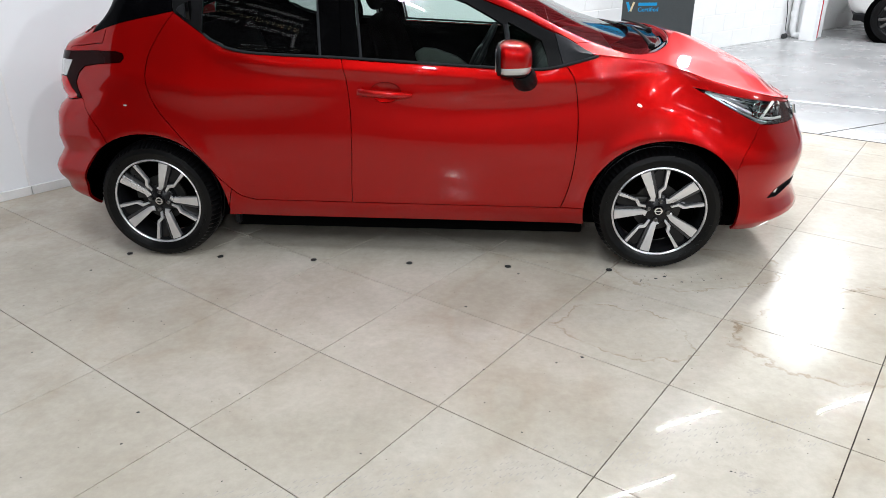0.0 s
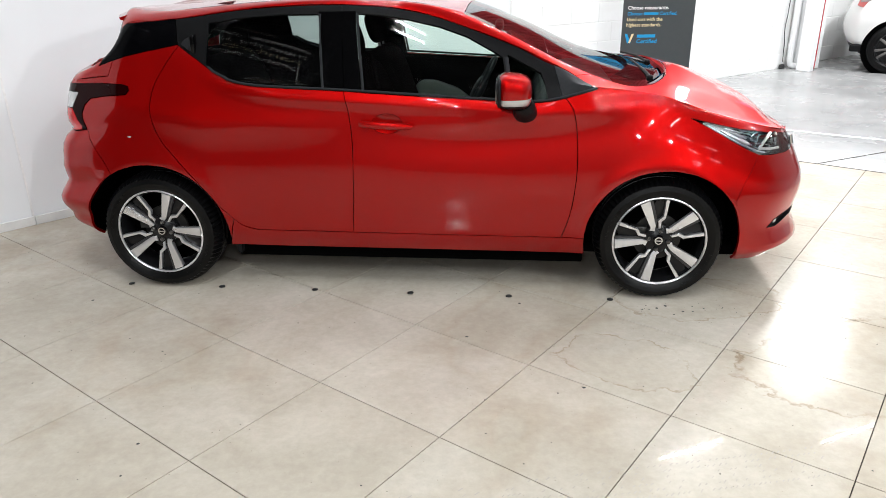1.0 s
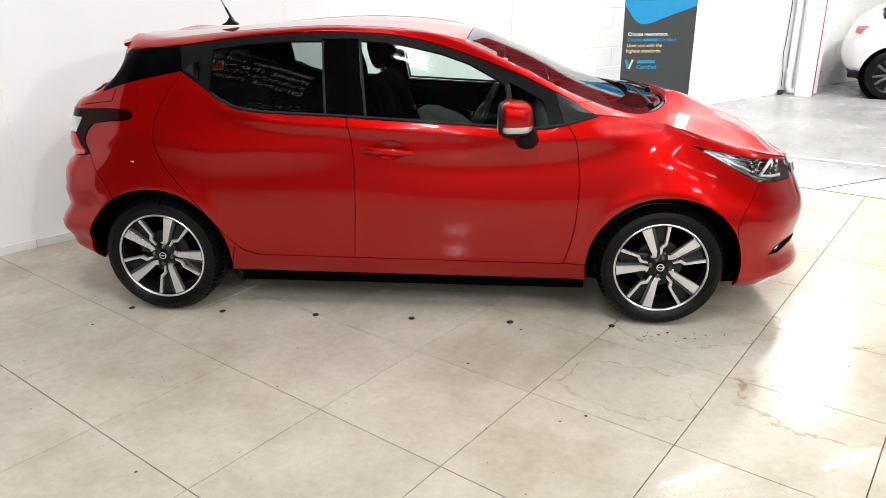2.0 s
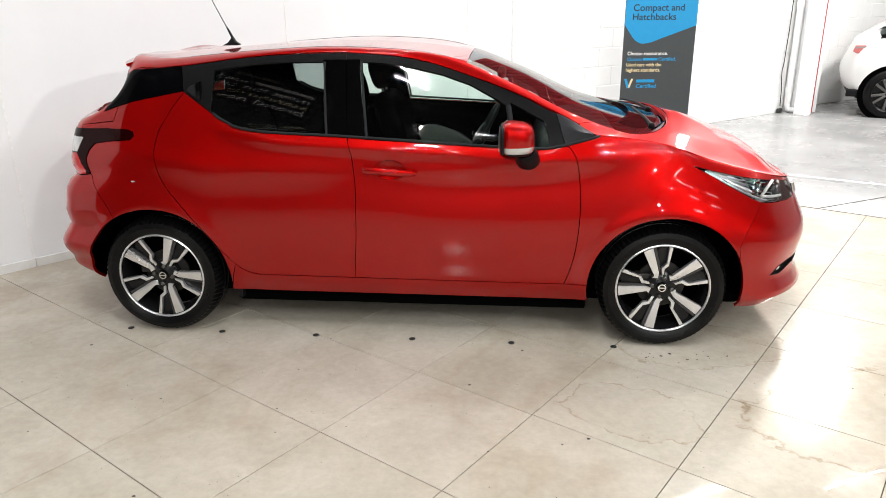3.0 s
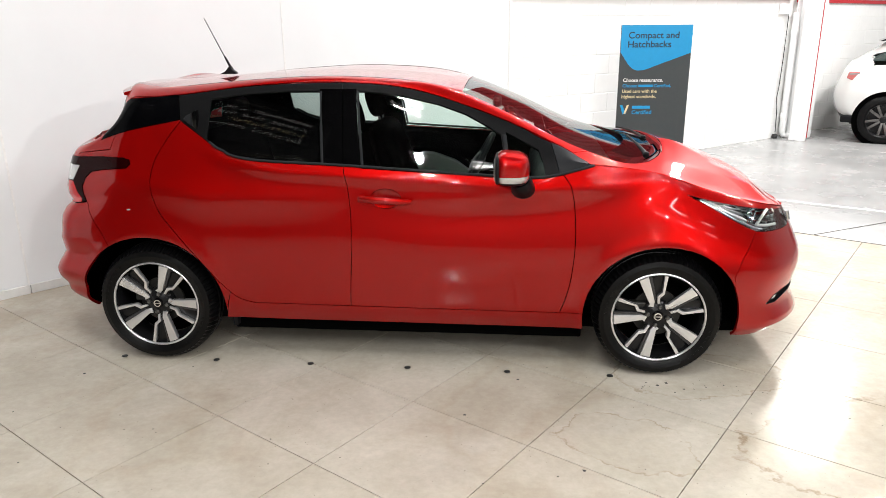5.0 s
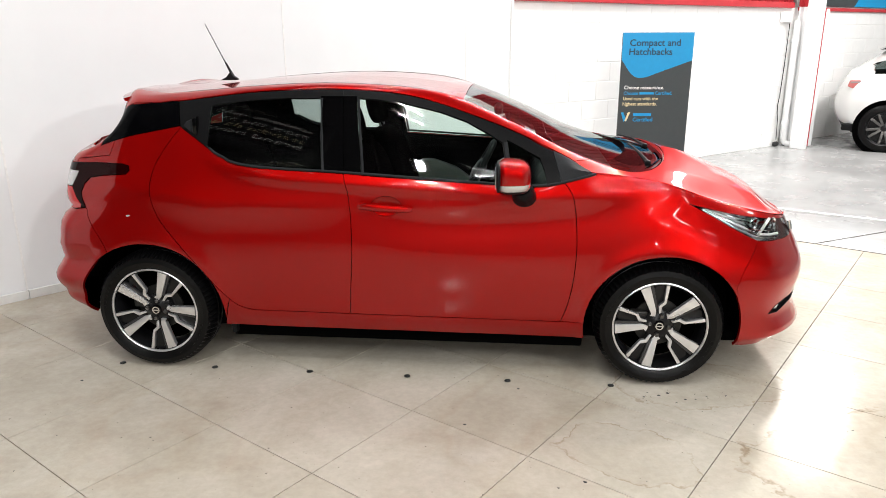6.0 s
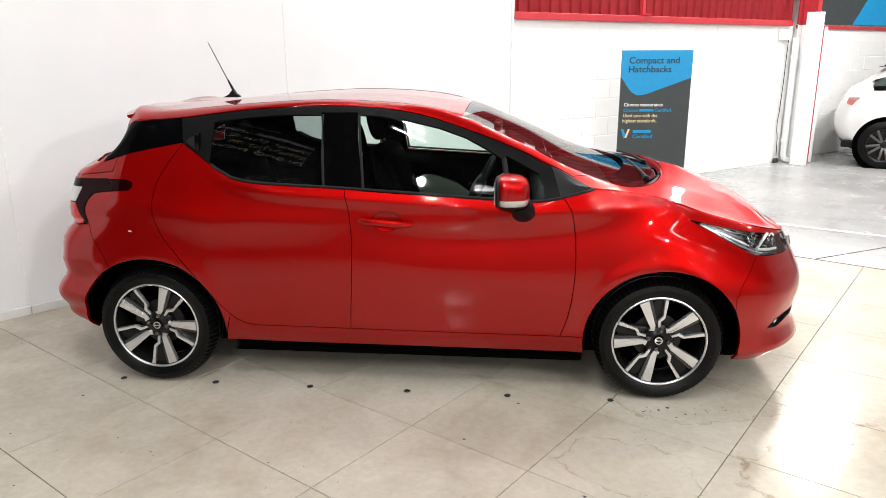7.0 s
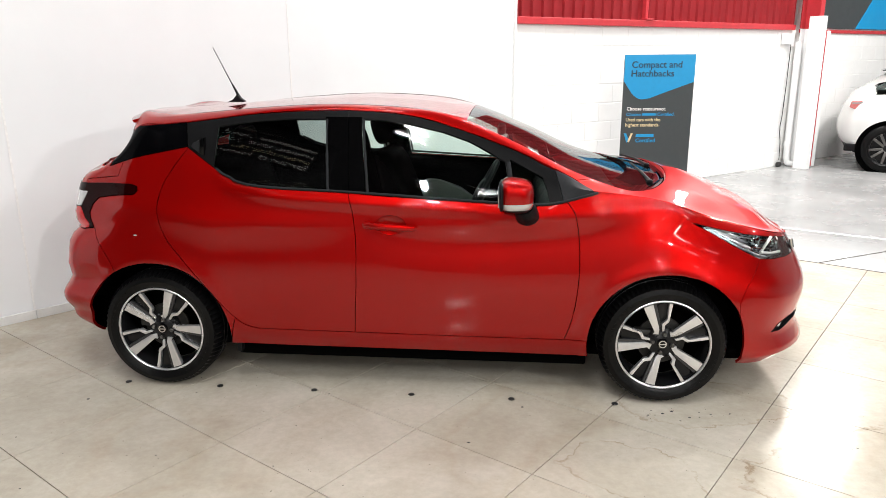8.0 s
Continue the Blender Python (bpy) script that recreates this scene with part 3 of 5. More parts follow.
B_PILLAR = [(.862, 1.374), (.905, 1.029), (1.0, 1.0235), (1.09, 1.016), (1.043, 1.374)]
FRAME_SEAM = [(1.0, 1.0235), (.974, 1.42)]
CORNER_SEAM = [(2.035, .985), (1.985, 1.15)]
TAIL_CLEAR = [(-.75, .998), (-.372, 1.004), (-.412, .930), (-.75, .922)]
TAIL_RED = [(-.75, .918), (-.414, .926), (-.362, .845), (-.362, .80), (-.75, .80)]
GAP_B = curve([(1.0, 1.0235), (1.02, .93), (1.032, .82), (1.034, .70), (1.030, .55), (1.020, .42), (1.016, .323)], 3)
GAP_F = curve([(2.045, .993), (2.062, .975), (2.088, .93), (2.106, .83), (2.113, .70), (2.108, .58), (2.095, .47), (2.077, .39), (2.052, .316)], 3)
GAP_R = curve([(.168, 1.225), (.13, 1.175), (.085, 1.11), (.05, 1.045), (.036, .985), (.036, .93), (.05, .853), (.085, .775), (.15, .695), (.23, .60), (.325, .475), (.40, .385), (.45, .345), (.52, .327)], 3)
FOOT = [(.52, .327), (.80, .325), (1.016, .323), (1.5, .319), (2.052, .316)]
REAR_DOOR = GAP_R + FOOT[1:3] + GAP_B[::-1] + [p for p in BELT[::-1] if p[0] < 1.0]
FRONT_DOOR = GAP_B + FOOT[3:] + GAP_F[::-1] + [p for p in BELT[::-1] if 1.0 < p[0] < 2.04]
D_PILLAR = curve([(-.26, 1.128), (-.22, 1.142), (-.10, 1.178), (.05, 1.208), (.163, 1.229)], 3) + [(.15, 1.29), (.135, 1.343), (.04, 1.337), (-.10, 1.326), (-.185, 1.322), (-.20, 1.27)]
TAIL_LAMP = [(-.70, 1.022), (-.46, 1.040), (-.25, 1.050), (-.12, 1.049), (-.088, 1.040), (-.082, 1.020), (-.098, 1.002), (-.15, .998), (-.225, .991), (-.30, .978), (-.335, .945), (-.352, .905), (-.345, .865), (-.332, .830), (-.40, .818), (-.70, .80)]
REAR_BUMPER = [(-.80, .815), (-.40, .815), (-.332, .828), (-.31, .79), (-.25, .70), (-.20, .615), (-.16, .52), (-.1, .1), (-.8, .1)]
HEAD_LAMP = curve([(2.632, .893), (2.74, .862), (2.90, .822), (3.02, .795), (3.12, .772), (3.215, .745)], 2) + curve([(3.245, .735), (3.235, .69), (3.16, .688), (3.05, .698), (2.975, .712), (2.90, .748), (2.83, .785), (2.74, .838)], 2)
FRONT_BUMPER = [(2.93, .10), (2.885, .40), (2.865, .52), (2.90, .60), (2.945, .66), (2.978, .708), (3.05, .697), (3.16, .687), (3.25, .70), (3.5, .70), (3.5, .1)]
SILL = [(.30, .18), (.36, .25), (.40, .385), (.45, .345), (.52, .327)] + FOOT[1:] + [(2.20, .316), (2.30, .18)]
SCOOP = [(1.205 + .0735 * math.cos(k * math.pi / 12), .872 + .047 * math.sin(k * math.pi / 12)) for k in range(24)]
FOG = [(3.055, .352), (3.10, .388), (3.156, .404), (3.21, .406), (3.262, .394), (3.256, .374), (3.18, .366), (3.11, .346)]


def half_plane_split():
    """Cuts the sheet into panels and returns {name: set of faces}, and the sheet."""
    bm = shell_bm()
    ls, lu = bm.verts.layers.float["s"], bm.verts.layers.float["u"]
    for a in ARCHES:
        cut(bm, a, smax=4.5)
    for o in (DLO, REAR_GLASS, FRONT_GLASS, FRONT_QUARTER, DOOR_POD, D_PILLAR):
        cut(bm, o, smin=3.4)
    cut(bm, B_PILLAR, smin=4.5)
    cut(bm, FRAME_SEAM, closed=False, smin=4.5)
    cut(bm, CORNER_SEAM, closed=False, smin=4.5)
    cut(bm, TAIL_CLEAR, smax=5.2)
    cut(bm, TAIL_RED, smax=5.2)
    for o in (GAP_B, GAP_F, GAP_R, FOOT):
        cut(bm, o, closed=False, smax=5.9)
    cut(bm, TAIL_LAMP, smax=5.2)
    cut(bm, REAR_BUMPER, smax=5.2)
    cut(bm, HEAD_LAMP, smax=6.0)
    cut(bm, FRONT_BUMPER, smax=5.0)
    cut(bm, SILL, smax=3.5)
    cut(bm, FOG, smax=3.5)
    cut(bm, SCOOP, smin=3.0, smax=5.5)
    groups = {}
    for f in bm.faces:
        c = f.calc_center_median()
        x, z = c.x, c.z
        s = sum(v[ls] for v in f.verts) / len(f.verts)
        u = sum(v[lu] for v in f.verts) / len(f.verts)
        if any(inside(a, x, z) for a in ARCHES) and s < 4.5:
            g = None
        elif s < 0.02:
            g = None
        elif inside(HEAD_LAMP, x, z) and s < 6.0:
            g = "head_lamp"
        elif s > 7 and 9 < u < 12:
            g = "windscreen"
        elif s > 6.9 and 12 <= u < 12.6:
            g = "cowl"
        elif s > 5.30 and u > 12.6 and not inside(HEAD_LAMP, x, z):
            g = "bonnet"
        elif s > 5.30 and 11.3 <= u <= 12.6 and not inside(DLO, x, z):
            g = "front_wing"
        elif s > 7 and 2 < u < 3:
            g = "rear_screen"
        elif s > 6 and 3 <= u < 12 or s > 7 and 3 <= u < 12:
            g = "roof"
        elif inside(REAR_GLASS, x, z) and s > 3.4:
            g = "rear_door_glass"
        elif inside(FRONT_GLASS, x, z) and s > 3.4:
            g = "front_door_glass"
        elif inside(FRONT_QUARTER, x, z) and s > 3.4:
            g = "quarter_glass"
        elif inside(DOOR_POD, x, z) and s > 3.4:
            g = "pod"
        elif inside(DLO, x, z) and s > 3.4:
            rear = x < 1.0 - (z - 1.0235) * 0.0656
            if inside(B_PILLAR, x, z):
                g = "post_rear" if rear else "post_front"
            else:
                g = "frame_rear" if rear else ("frame_front" if x < 2.035 - (z - .985) * .303 else "frame_corner")
        elif inside(D_PILLAR, x, z) and s > 3.4:
            g = "d_pillar"
        elif inside(TAIL_LAMP, x, z) and s < 5.2:
            g = "tail_clear" if inside(TAIL_CLEAR, x, z) else "tail_red" if inside(TAIL_RED, x, z) else "tail_lamp"
        elif inside(REAR_BUMPER, x, z) and s < 5.2:
            g = "rear_bumper"
        elif inside(FOG, x, z) and s < 3.5:
            g = "fog"
        elif inside(FRONT_BUMPER, x, z) and s < 5.0:
            g = "front_bumper"
        elif inside(SCOOP, x, z) and 3.0 < s < 5.5:
            g = "scoop"
        elif inside(FRONT_DOOR, x, z) and s < 5.9:
            g = "front_door"
        elif inside(REAR_DOOR, x, z) and s < 5.9:
            g = "rear_door"
        elif inside(SILL, x, z) and s < 3.5:
            g = "sill"
        elif u < 3 and s > 4.95:
            g = "tailgate"
        elif x > 1.5:
            g = "front_wing"
        else:
            g = "rear_wing"
        groups.setdefault(g, []).append(f)
    return bm, groups


SHEET, PANELS = half_plane_split()


def panel(names, inset=0.0021, depth=0.014, push=0.0, both=False):
    """A panel with turned-in edges, cut from the sheet: (vertices, faces, loop normals). push moves it along its normals."""
    if isinstance(names, str):
        names = [names]
    ln = SHEET.verts.layers.float_vector["n"]
    lu, ls = SHEET.verts.layers.float["u"], SHEET.verts.layers.float["s"]
    idx, co, nor, faces, flush = {}, [], [], [], []
    for nm in names:
        for f in PANELS.get(nm, []):
            ring = []
            for v in f.verts:
                if v not in idx:
                    idx[v] = len(co)
                    n = Vector(v[ln])
                    n = n.normalized() if n.length > 1e-6 else f.normal.copy()
                    co.append(v.co + n * push), nor.append(n), flush.append(11.4 < v[lu] < 13.2 and v[ls] > 5.25)
                ring.append(idx[v])
            faces.append(ring)
    count = {}
    for ring in faces:
        for a, b in zip(ring, ring[1:] + ring[:1]):
            count[(a, b)] = 1
    rim = [(a, b) for (a, b) in count if (b, a) not in count and not (abs(co[a].y) < 1e-4 and abs(co[b].y) < 1e-4) and not (flush[a] and flush[b])]
    move = {}
    for a, b in rim:
        t = (co[b] - co[a])
        if t.length < 1e-7:
            continue
        for k in (a, b):
            d = nor[k].cross(t.normalized())
            move.setdefault(k, []).append(d)
    for k, ds in move.items():
        if flush[k] or co[k].x > 3.18 and abs(co[k].y) < .34 and co[k].z > .66:
            continue
        d = sum(ds, Vector())
        if d.length > 1e-6:
            co[k] = co[k] + d.normalized() * inset
    low = {}
    edge_faces = []
    for a, b in rim:
        for k in (a, b):
            if k not in low:
                low[k] = len(co)
                co.append(co[k] - nor[k] * depth), nor.append(nor[k])
        edge_faces.append([b, a, low[a], low[b]])
    return co, nor, faces, edge_faces


def panel_mesh(name, data, material, side=1):
    """Mesh from a panel, for the near side (1) or mirrored for the far side (-1), or both (0)."""
    co, nor, faces, edges = data
    V, F, N, n_main = [], [], [], []
    for sg in ((1,) if side == 1 else (-1,) if side == -1 else (1, -1)):
        base = len(V)
        V += [(c.x, c.y * sg, c.z) for c in co]
        for ring in faces + edges:
            r = [base + i for i in (ring if sg == 1 else ring[::-1])]
            F.append(r)
        for k, ring in enumerate(faces + edges):
            rr = ring if sg == 1 else ring[::-1]
            if k < len(faces):
                N += [(nor[i].x, nor[i].y * sg, nor[i].z) for i in rr]
            else:
                a, b, c = (Vector(V[base + i]) for i in rr[:3])
                q = (b - a).cross(c - b)
                q = q.normalized() if q.length > 1e-9 else Vector((0, 0, 1))
                N += [tuple(q)] * len(rr)
    me = bpy.data.meshes.new(name)
    me.from_pydata(V, [], F)
    me.materials.append(material)
    me.polygons.foreach_set("use_smooth", [True] * len(me.polygons))
    me.update()
    if len(N) == len(me.loops):
        me.normals_split_custom_set(N)
    return me


car = thing("hatchback_car", "glossy red five-door hatchback car parked on the tiles", "car", m=Matrix.Translation((0, CAR_Y, 0)))


def car_panel(part_name, groups, material, sides=(1, -1), label="", parent=None, **kw):
    obs = []
    data = panel(groups, **kw)
    for sd in sides:
        ob = new(part_name, panel_mesh(part_name, data, material, sd))
        ob.parent = parent or car
        if label:
            tagged(ob, label)
        obs.append(ob)
    return obs


doors_f = car_panel("front_door", "front_door", RED)
doors_r = car_panel("rear_door", "rear_door", RED)
wings_f = car_panel("front_wing", "front_wing", RED)
wings_r = car_panel("rear_wing", "rear_wing", RED)
sills = car_panel("sill", "sill", RED)
bump_f = car_panel("front_bumper", "front_bumper", RED, sides=(0,), inset=0.0004)[0]
bump_r = car_panel("rear_bumper", "rear_bumper", RED, sides=(0,))[0]
bonnet = car_panel("bonnet", "bonnet", RED, sides=(0,))[0]
roof = car_panel("roof", "roof", RED, sides=(0,))[0]
cowl_panel = car_panel("cowl_panel", "cowl", GLOSS_BLACK, sides=(0,), label="black plastic cowl", inset=0)[0]
tailgate = car_panel("tailgate", "tailgate", RED, sides=(0,))[0]
screen = car_panel("windscreen", "windscreen", GLASS, sides=(0,), label="clear raked windscreen glass", inset=0.001, depth=0.004)[0]
rscreen = car_panel("rear_screen", "rear_screen", GLASS_DARK, sides=(0,), label="dark rear window glass", inset=0.001, depth=0.004)[0]
pillars = car_panel("pillar_cover", "d_pillar", SATIN_DARK, label="satin black rear pillar cover")
frames_r = [car_panel("window_frame", ["frame_rear", "pod"], FRAME_BLACK, sides=(s,), parent=d, label="black window surround", inset=0.001, push=-0.002)[0] for s, d in zip((1, -1), doors_r)]
frames_f = [car_panel("window_frame", "frame_front", FRAME_BLACK, sides=(s,), parent=d, label="black window surround", inset=0.001, push=-0.002)[0] for s, d in zip((1, -1), doors_f)]
for s, d in zip((1, -1), wings_f):
    car_panel("corner_trim", "frame_corner", TRIM_GREY, sides=(s,), parent=d, label="dark grey corner trim", inset=0.0015)
for s, dr, df in zip((1, -1), doors_r, doors_f):
    car_panel("window_pane", "rear_door_glass", GLASS_DARK if s == 1 else GLASS, sides=(s,), parent=dr, label="dark tinted window glass", inset=-0.002, depth=0.004, push=-0.008)
    car_panel("window_pane", "front_door_glass", GLASS, sides=(s,), parent=df, label="clear window glass", inset=-0.002, depth=0.004, push=-0.008)
    car_panel("quarter_pane", "quarter_glass", GLASS, sides=(s,), parent=df, label="small fixed triangular window glass", inset=-0.002, depth=0.004, push=-0.008)
tails = car_panel("tail_lamp", "tail_lamp", LAMP_DARK, label="smoked dark red tail lamp", push=0.004, inset=0.001)
for s, t, dr, df in zip((1, -1), tails, doors_r, doors_f):
    car_panel("reversing_lens", "tail_clear", LAMP_CLEAR, sides=(s,), parent=t, label="clear reversing lens", push=0.005, inset=0.001)
    car_panel("brake_lens", "tail_red", LAMP_RED, sides=(s,), parent=t, label="red brake lens", push=0.005, inset=0.001)
    car_panel("post_cover", "post_rear", GLOSS_BLACK, sides=(s,), parent=dr, label="gloss black pillar cover", inset=0.001)
    car_panel("post_cover", "post_front", GLOSS_BLACK, sides=(s,), parent=df, label="gloss black pillar cover", inset=0.001)
heads = car_panel("head_lamp", "head_lamp", LENS, label="clear head lamp", inset=0.001, depth=0.02)

# black shell behind the panels, so that the gaps read dark
back_groups = ["front_door", "scoop", "rear_door", "rear_wing", "sill", "rear_bumper", "d_pillar", "frame_rear", "frame_front", "pod", "post_rear", "post_front", "tail_lamp", "tail_clear", "tail_red"]
ob = new("inner_shell", panel_mesh("inner_shell", panel(back_groups, inset=0, depth=0.001, push=-0.016), MATT_BLACK, 0))
ob.parent = car
tagged(ob, "matt black inner body shell")
ob = new("headlining", panel_mesh("headlining", panel("roof", inset=0.004, depth=0.001, push=-0.022), MATT_BLACK, 0))
ob.parent = car
tagged(ob, "dark roof lining")
for s, h in zip((1, -1), heads):
    car_panel("lamp_housing", "head_lamp", LAMP_SILVER, sides=(s,), parent=h, inset=0.004, depth=0.01, push=-0.045)
    car_panel("fog_recess", "fog", SATIN_BLACK, sides=(s,), parent=bump_f, label="black fog lamp recess", inset=0, depth=-0.02, push=-0.018)


# ---- wheels ----
def spoke(a0, a1, b0, b1, y0, y1, thick):
    """A flat blade from two points at the hub to two at the rim, in the wheel's plane (x, z)."""
    bm = bmesh.new()
    q = [(a0, y0), (a1, y0), (b1, y1), (b0, y1)]
    top = [bm.verts.new((p[0], y, p[1])) for p, y in q]
    low = [bm.verts.new((p[0], y + thick, p[1])) for p, y in q]
    bm.faces.new(top), bm.faces.new(low)
    for i in range(4):
        bm.faces.new((top[i], top[(i + 1) % 4], low[(i + 1) % 4], low[i]))
    bmesh.ops.recalc_face_normals(bm, faces=bm.faces[:])
    bmesh.ops.bevel(bm, geom=bm.edges[:], offset=0.0015, segments=2, affect="EDGES", profile=0.5)
    return bm


def polar(r, deg):
    return (r * math.cos(radians(deg)), r * math.sin(radians(deg)))


def blade(poly, sunk, thick):
    """A flat plate in the wheel's plane that rises from the hub to the rim, sunk below the face."""
    bm = bmesh.new()
    rise = lambda p: np.interp(math.hypot(*p), (.045, .2135), (.028, .005)) + sunk
    top = [bm.verts.new((p[0], rise(p), p[1])) for p in poly]
    low = [bm.verts.new((p[0], rise(p) + thick, p[1])) for p in poly]
    bm.faces.new(top), bm.faces.new(low)
    for i in range(len(poly)):
        j = (i + 1) % len(poly)
        bm.faces.new((top[i], top[j], low[j], low[i]))
    bmesh.ops.recalc_face_normals(bm, faces=bm.faces[:])
    bmesh.ops.bevel(bm, geom=bm.edges[:], offset=0.0013, segments=2, affect="EDGES", profile=0.5, clamp_overlap=True)
    return bm


def wheel(turn):
    """A wheel round the y axis, its face towards -y at y = 0."""
    w = new("wheel")
    R, RR = 0.309, 0.2235
    prof = [(RR - .006, .012), (RR + .004, .004), (RR + .02, -.004), (.262, -.010), (.285, -.004), (.298, .012), (.304, .028), (.3085, .045), (.309, .070), (.303, .072), (.303, .080), (.309, .082),
            (.309, .112), (.303, .114), (.303, .124), (.309, .126), (.309, .150), (.304, .175), (.290, .195), (.262, .203), (RR + .01, .195), (RR - .006, .185)]
    bm = lathe(prof, 144)
    bm.verts.ensure_lookup_table()
    for v in bm.verts:                      # shoulder blocks
        r = math.hypot(v.co.x, v.co.z)
        k = round((math.atan2(v.co.z, v.co.x) % (2 * math.pi)) / (2 * math.pi) * 144)
        if r > 0.288 and (v.co.y < 0.06 or v.co.y > 0.15) and k % 2 == 0:
            f = (r - 0.010) / r
            v.co.x, v.co.z = v.co.x * f, v.co.z * f
    tyre = part("tyre", bm, RUBBER, w, "black rubber tyre with a blocked tread", smooth=32)
    for k in range(16):                     # raised marks on the side wall
        a = 130 + k * 6.5 if k < 8 else 300 + (k - 8) * 6.5
        part_bm = box(0.010 + 0.004 * (k % 3), 0.0012, 0.012, (0, 0, 0))
        p = polar(0.254, a)
        part("side_wall_mark", part_bm, RUBBER, tyre, m=pose(p[0], -0.0105, p[1], 0, 90 - a, 0))
    rim = part("rim", lathe([(RR - .004, .190), (RR + .002, .188), (RR - .012, .170), (RR - .022, .12), (RR - .022, .05), (RR - .016, .022), (RR - .0115, .010)], 96), ALLOY_DARK, w, "dark grey alloy barrel", smooth=40)
    part("rim_lip", lathe([(RR - .0070, .012), (RR - .0062, .004), (RR - .002, .0008), (RR + .003, .003), (RR + .003, .012), (RR - .0070, .012)], 96), ALLOY, rim, "bright machined rim edge", smooth=40)
    dish = lathe([(.0, .100), (.10, .100), (.115, .11), (RR - .023, .135), (RR - .023, .15), (0, .15)], 48)
    part("brake_back_plate", dish, MATT_BLACK, w, smooth=40)
    part("brake_disc", lathe([(.065, .078), (.118, .078), (.118, .092), (.065, .092), (.065, .078)], 64), DISC, w, "grey steel brake disc", smooth=40)
    part("brake_caliper", box(.085, .05, .06, (-.09, .075, .03), .008), DISC, w)
    for k in range(5):
        a = turn + 72 * k
        b = a - 29
        wide = blade([polar(.050, a + 2), polar(.068, a + 23), polar(.075, a + 12), polar(.2135, a + 6.6), polar(.2135, a - 6.2), polar(.078, a - 8)], 0, .026)
        part("spoke", wide, ALLOY, w, "bright machined alloy spoke", smooth=30)
        slim = blade([polar(.060, b + 11), polar(.066, b + 2), polar(.096, b + 3.5), polar(.116, b - 5), polar(.2135, b - 2.2), polar(.2135, b + 2.4), polar(.126, b + .5), polar(.102, b + 12)], 0, .024)
        part("slim_spoke", slim, ALLOY, w, "bright machined alloy spoke", smooth=30)
        bevel = blade([polar(.080, a - 9), polar(.2125, a - 6.4), polar(.2125, a - 10.5), polar(.088, a - 15)], .007, .02)
        part("spoke_bevel", bevel, ALLOY_GREY, w, "grey painted spoke flank", smooth=30)
        pocket = blade([polar(.075, a - 14), polar(.19, a - 10.5), polar(.2125, b + 12), polar(.2125, b + 2.6), polar(.126, b + 1), polar(.102, b + 12)], .019, .02)
        part("spoke_pocket", pocket, ALLOY_DARK, w, "dark grey painted pocket", smooth=30)
        arm = blade([polar(.045, a + 40), polar(.045, a - 40), polar(.100, b + 2), polar(.084, a - 8), polar(.080, a + 22)], .009, .02)
        part("spoke_arm", arm, ALLOY_DARK, w, smooth=30)
    part("hub", lathe([(0, .026), (.030, .026), (.036, .030), (.060, .034), (.074, .044), (.074, .10)], 40), ALLOY_DARK, w, "dark grey hub", smooth=40)
    cap = part("hub_cap", lathe([(0, .017), (.022, .0175), (.026, .020), (.0275, .030)], 40), GLOSS_BLACK, w, "black hub cap with a chrome ring", smooth=40)
    part("cap_ring", lathe([(.0135, .0172), (.014, .0150), (.019, .0150), (.0195, .0172)], 32), CHROME, cap, smooth=40)
    part("cap_bar", box(.040, .004, .0065, (0, .0165, 0), .001), CHROME, cap)
    for k in range(4):
        p = polar(.048, 80 + 90 * k)
        bolt = lathe([(0, .019), (.0045, .019), (.0075, .016), (.010, .018), (.0105, .034)], 12)
        bolt.transform(Matrix.Translation((p[0], 0, p[1])))
        part("wheel_bolt", bolt, STEEL, w, smooth=40)
    return w


WHEEL_FACE = -(CAR_Y + 0.002)
for ax, turn in ((AXLE_R, 1), (AXLE_F, 40.4)):
    w = wheel(turn)
    w.parent = car
    w.matrix_local = pose(ax, WHEEL_FACE, AXLE_Z)
    far = copy_thing(w, pose(ax, -WHEEL_FACE, AXLE_Z, 0, 0, 180))
    far.parent = car


def arch_liner(k):
    """A dark bowl behind wheel opening k."""
    bm = bmesh.new()
    ax = (AXLE_R, AXLE_F)[k]
    ring = sorted((p for p in ARCHES[k] if p[1] > (0.25, 0.20)[k]), key=lambda p: math.atan2(p[1] - 0.2, p[0] - ax))
    prev = None
    for x, z in ring:
        x, z = ax + (x - ax) * 1.02, AXLE_Z + (z - AXLE_Z) * 1.012
        low = z < 0.46 and (x - ax) * (-1, 1)[k] > 0
        p = [bm.verts.new((x, y, z)) for y in ((-0.70, -0.80)[k] if low else -0.832, -0.55)]
        c = bm.verts.new((ax, -0.55, AXLE_Z))
        if prev:
            bm.faces.new((prev[0], p[0], p[1], prev[1]))
            bm.faces.new((prev[1], p[1], c))
        prev = p
    bmesh.ops.remove_doubles(bm, verts=bm.verts[:], dist=1e-5)
    return bm


for k in (0, 1):
    for s in (1, -1):
        bm = arch_liner(k)
        if s < 0:
            bm.transform(Matrix.Diagonal((1, -1, 1, 1)))
        part("arch_liner", bm, MATT_BLACK, car, "matt black wheel arch liner", smooth=40)

# underbody
part("underbody", box(3.3, 1.46, 0.05, (1.28, 0, 0.215), 0.02), MATT_BLACK, car, "matt black underbody")
part("skirt", box(1.80, 0.05, 0.09, (1.27, -0.735, 0.195), 0.01), MATT_BLACK, car)


# ---- fixed parts of the hall ----
def board(name, sx, sz, material=PALE_BOARD, t=0.012):
    return mesh_of(name, box(sx, t, sz, (0, 0, 0), 0.0012, 1), material)


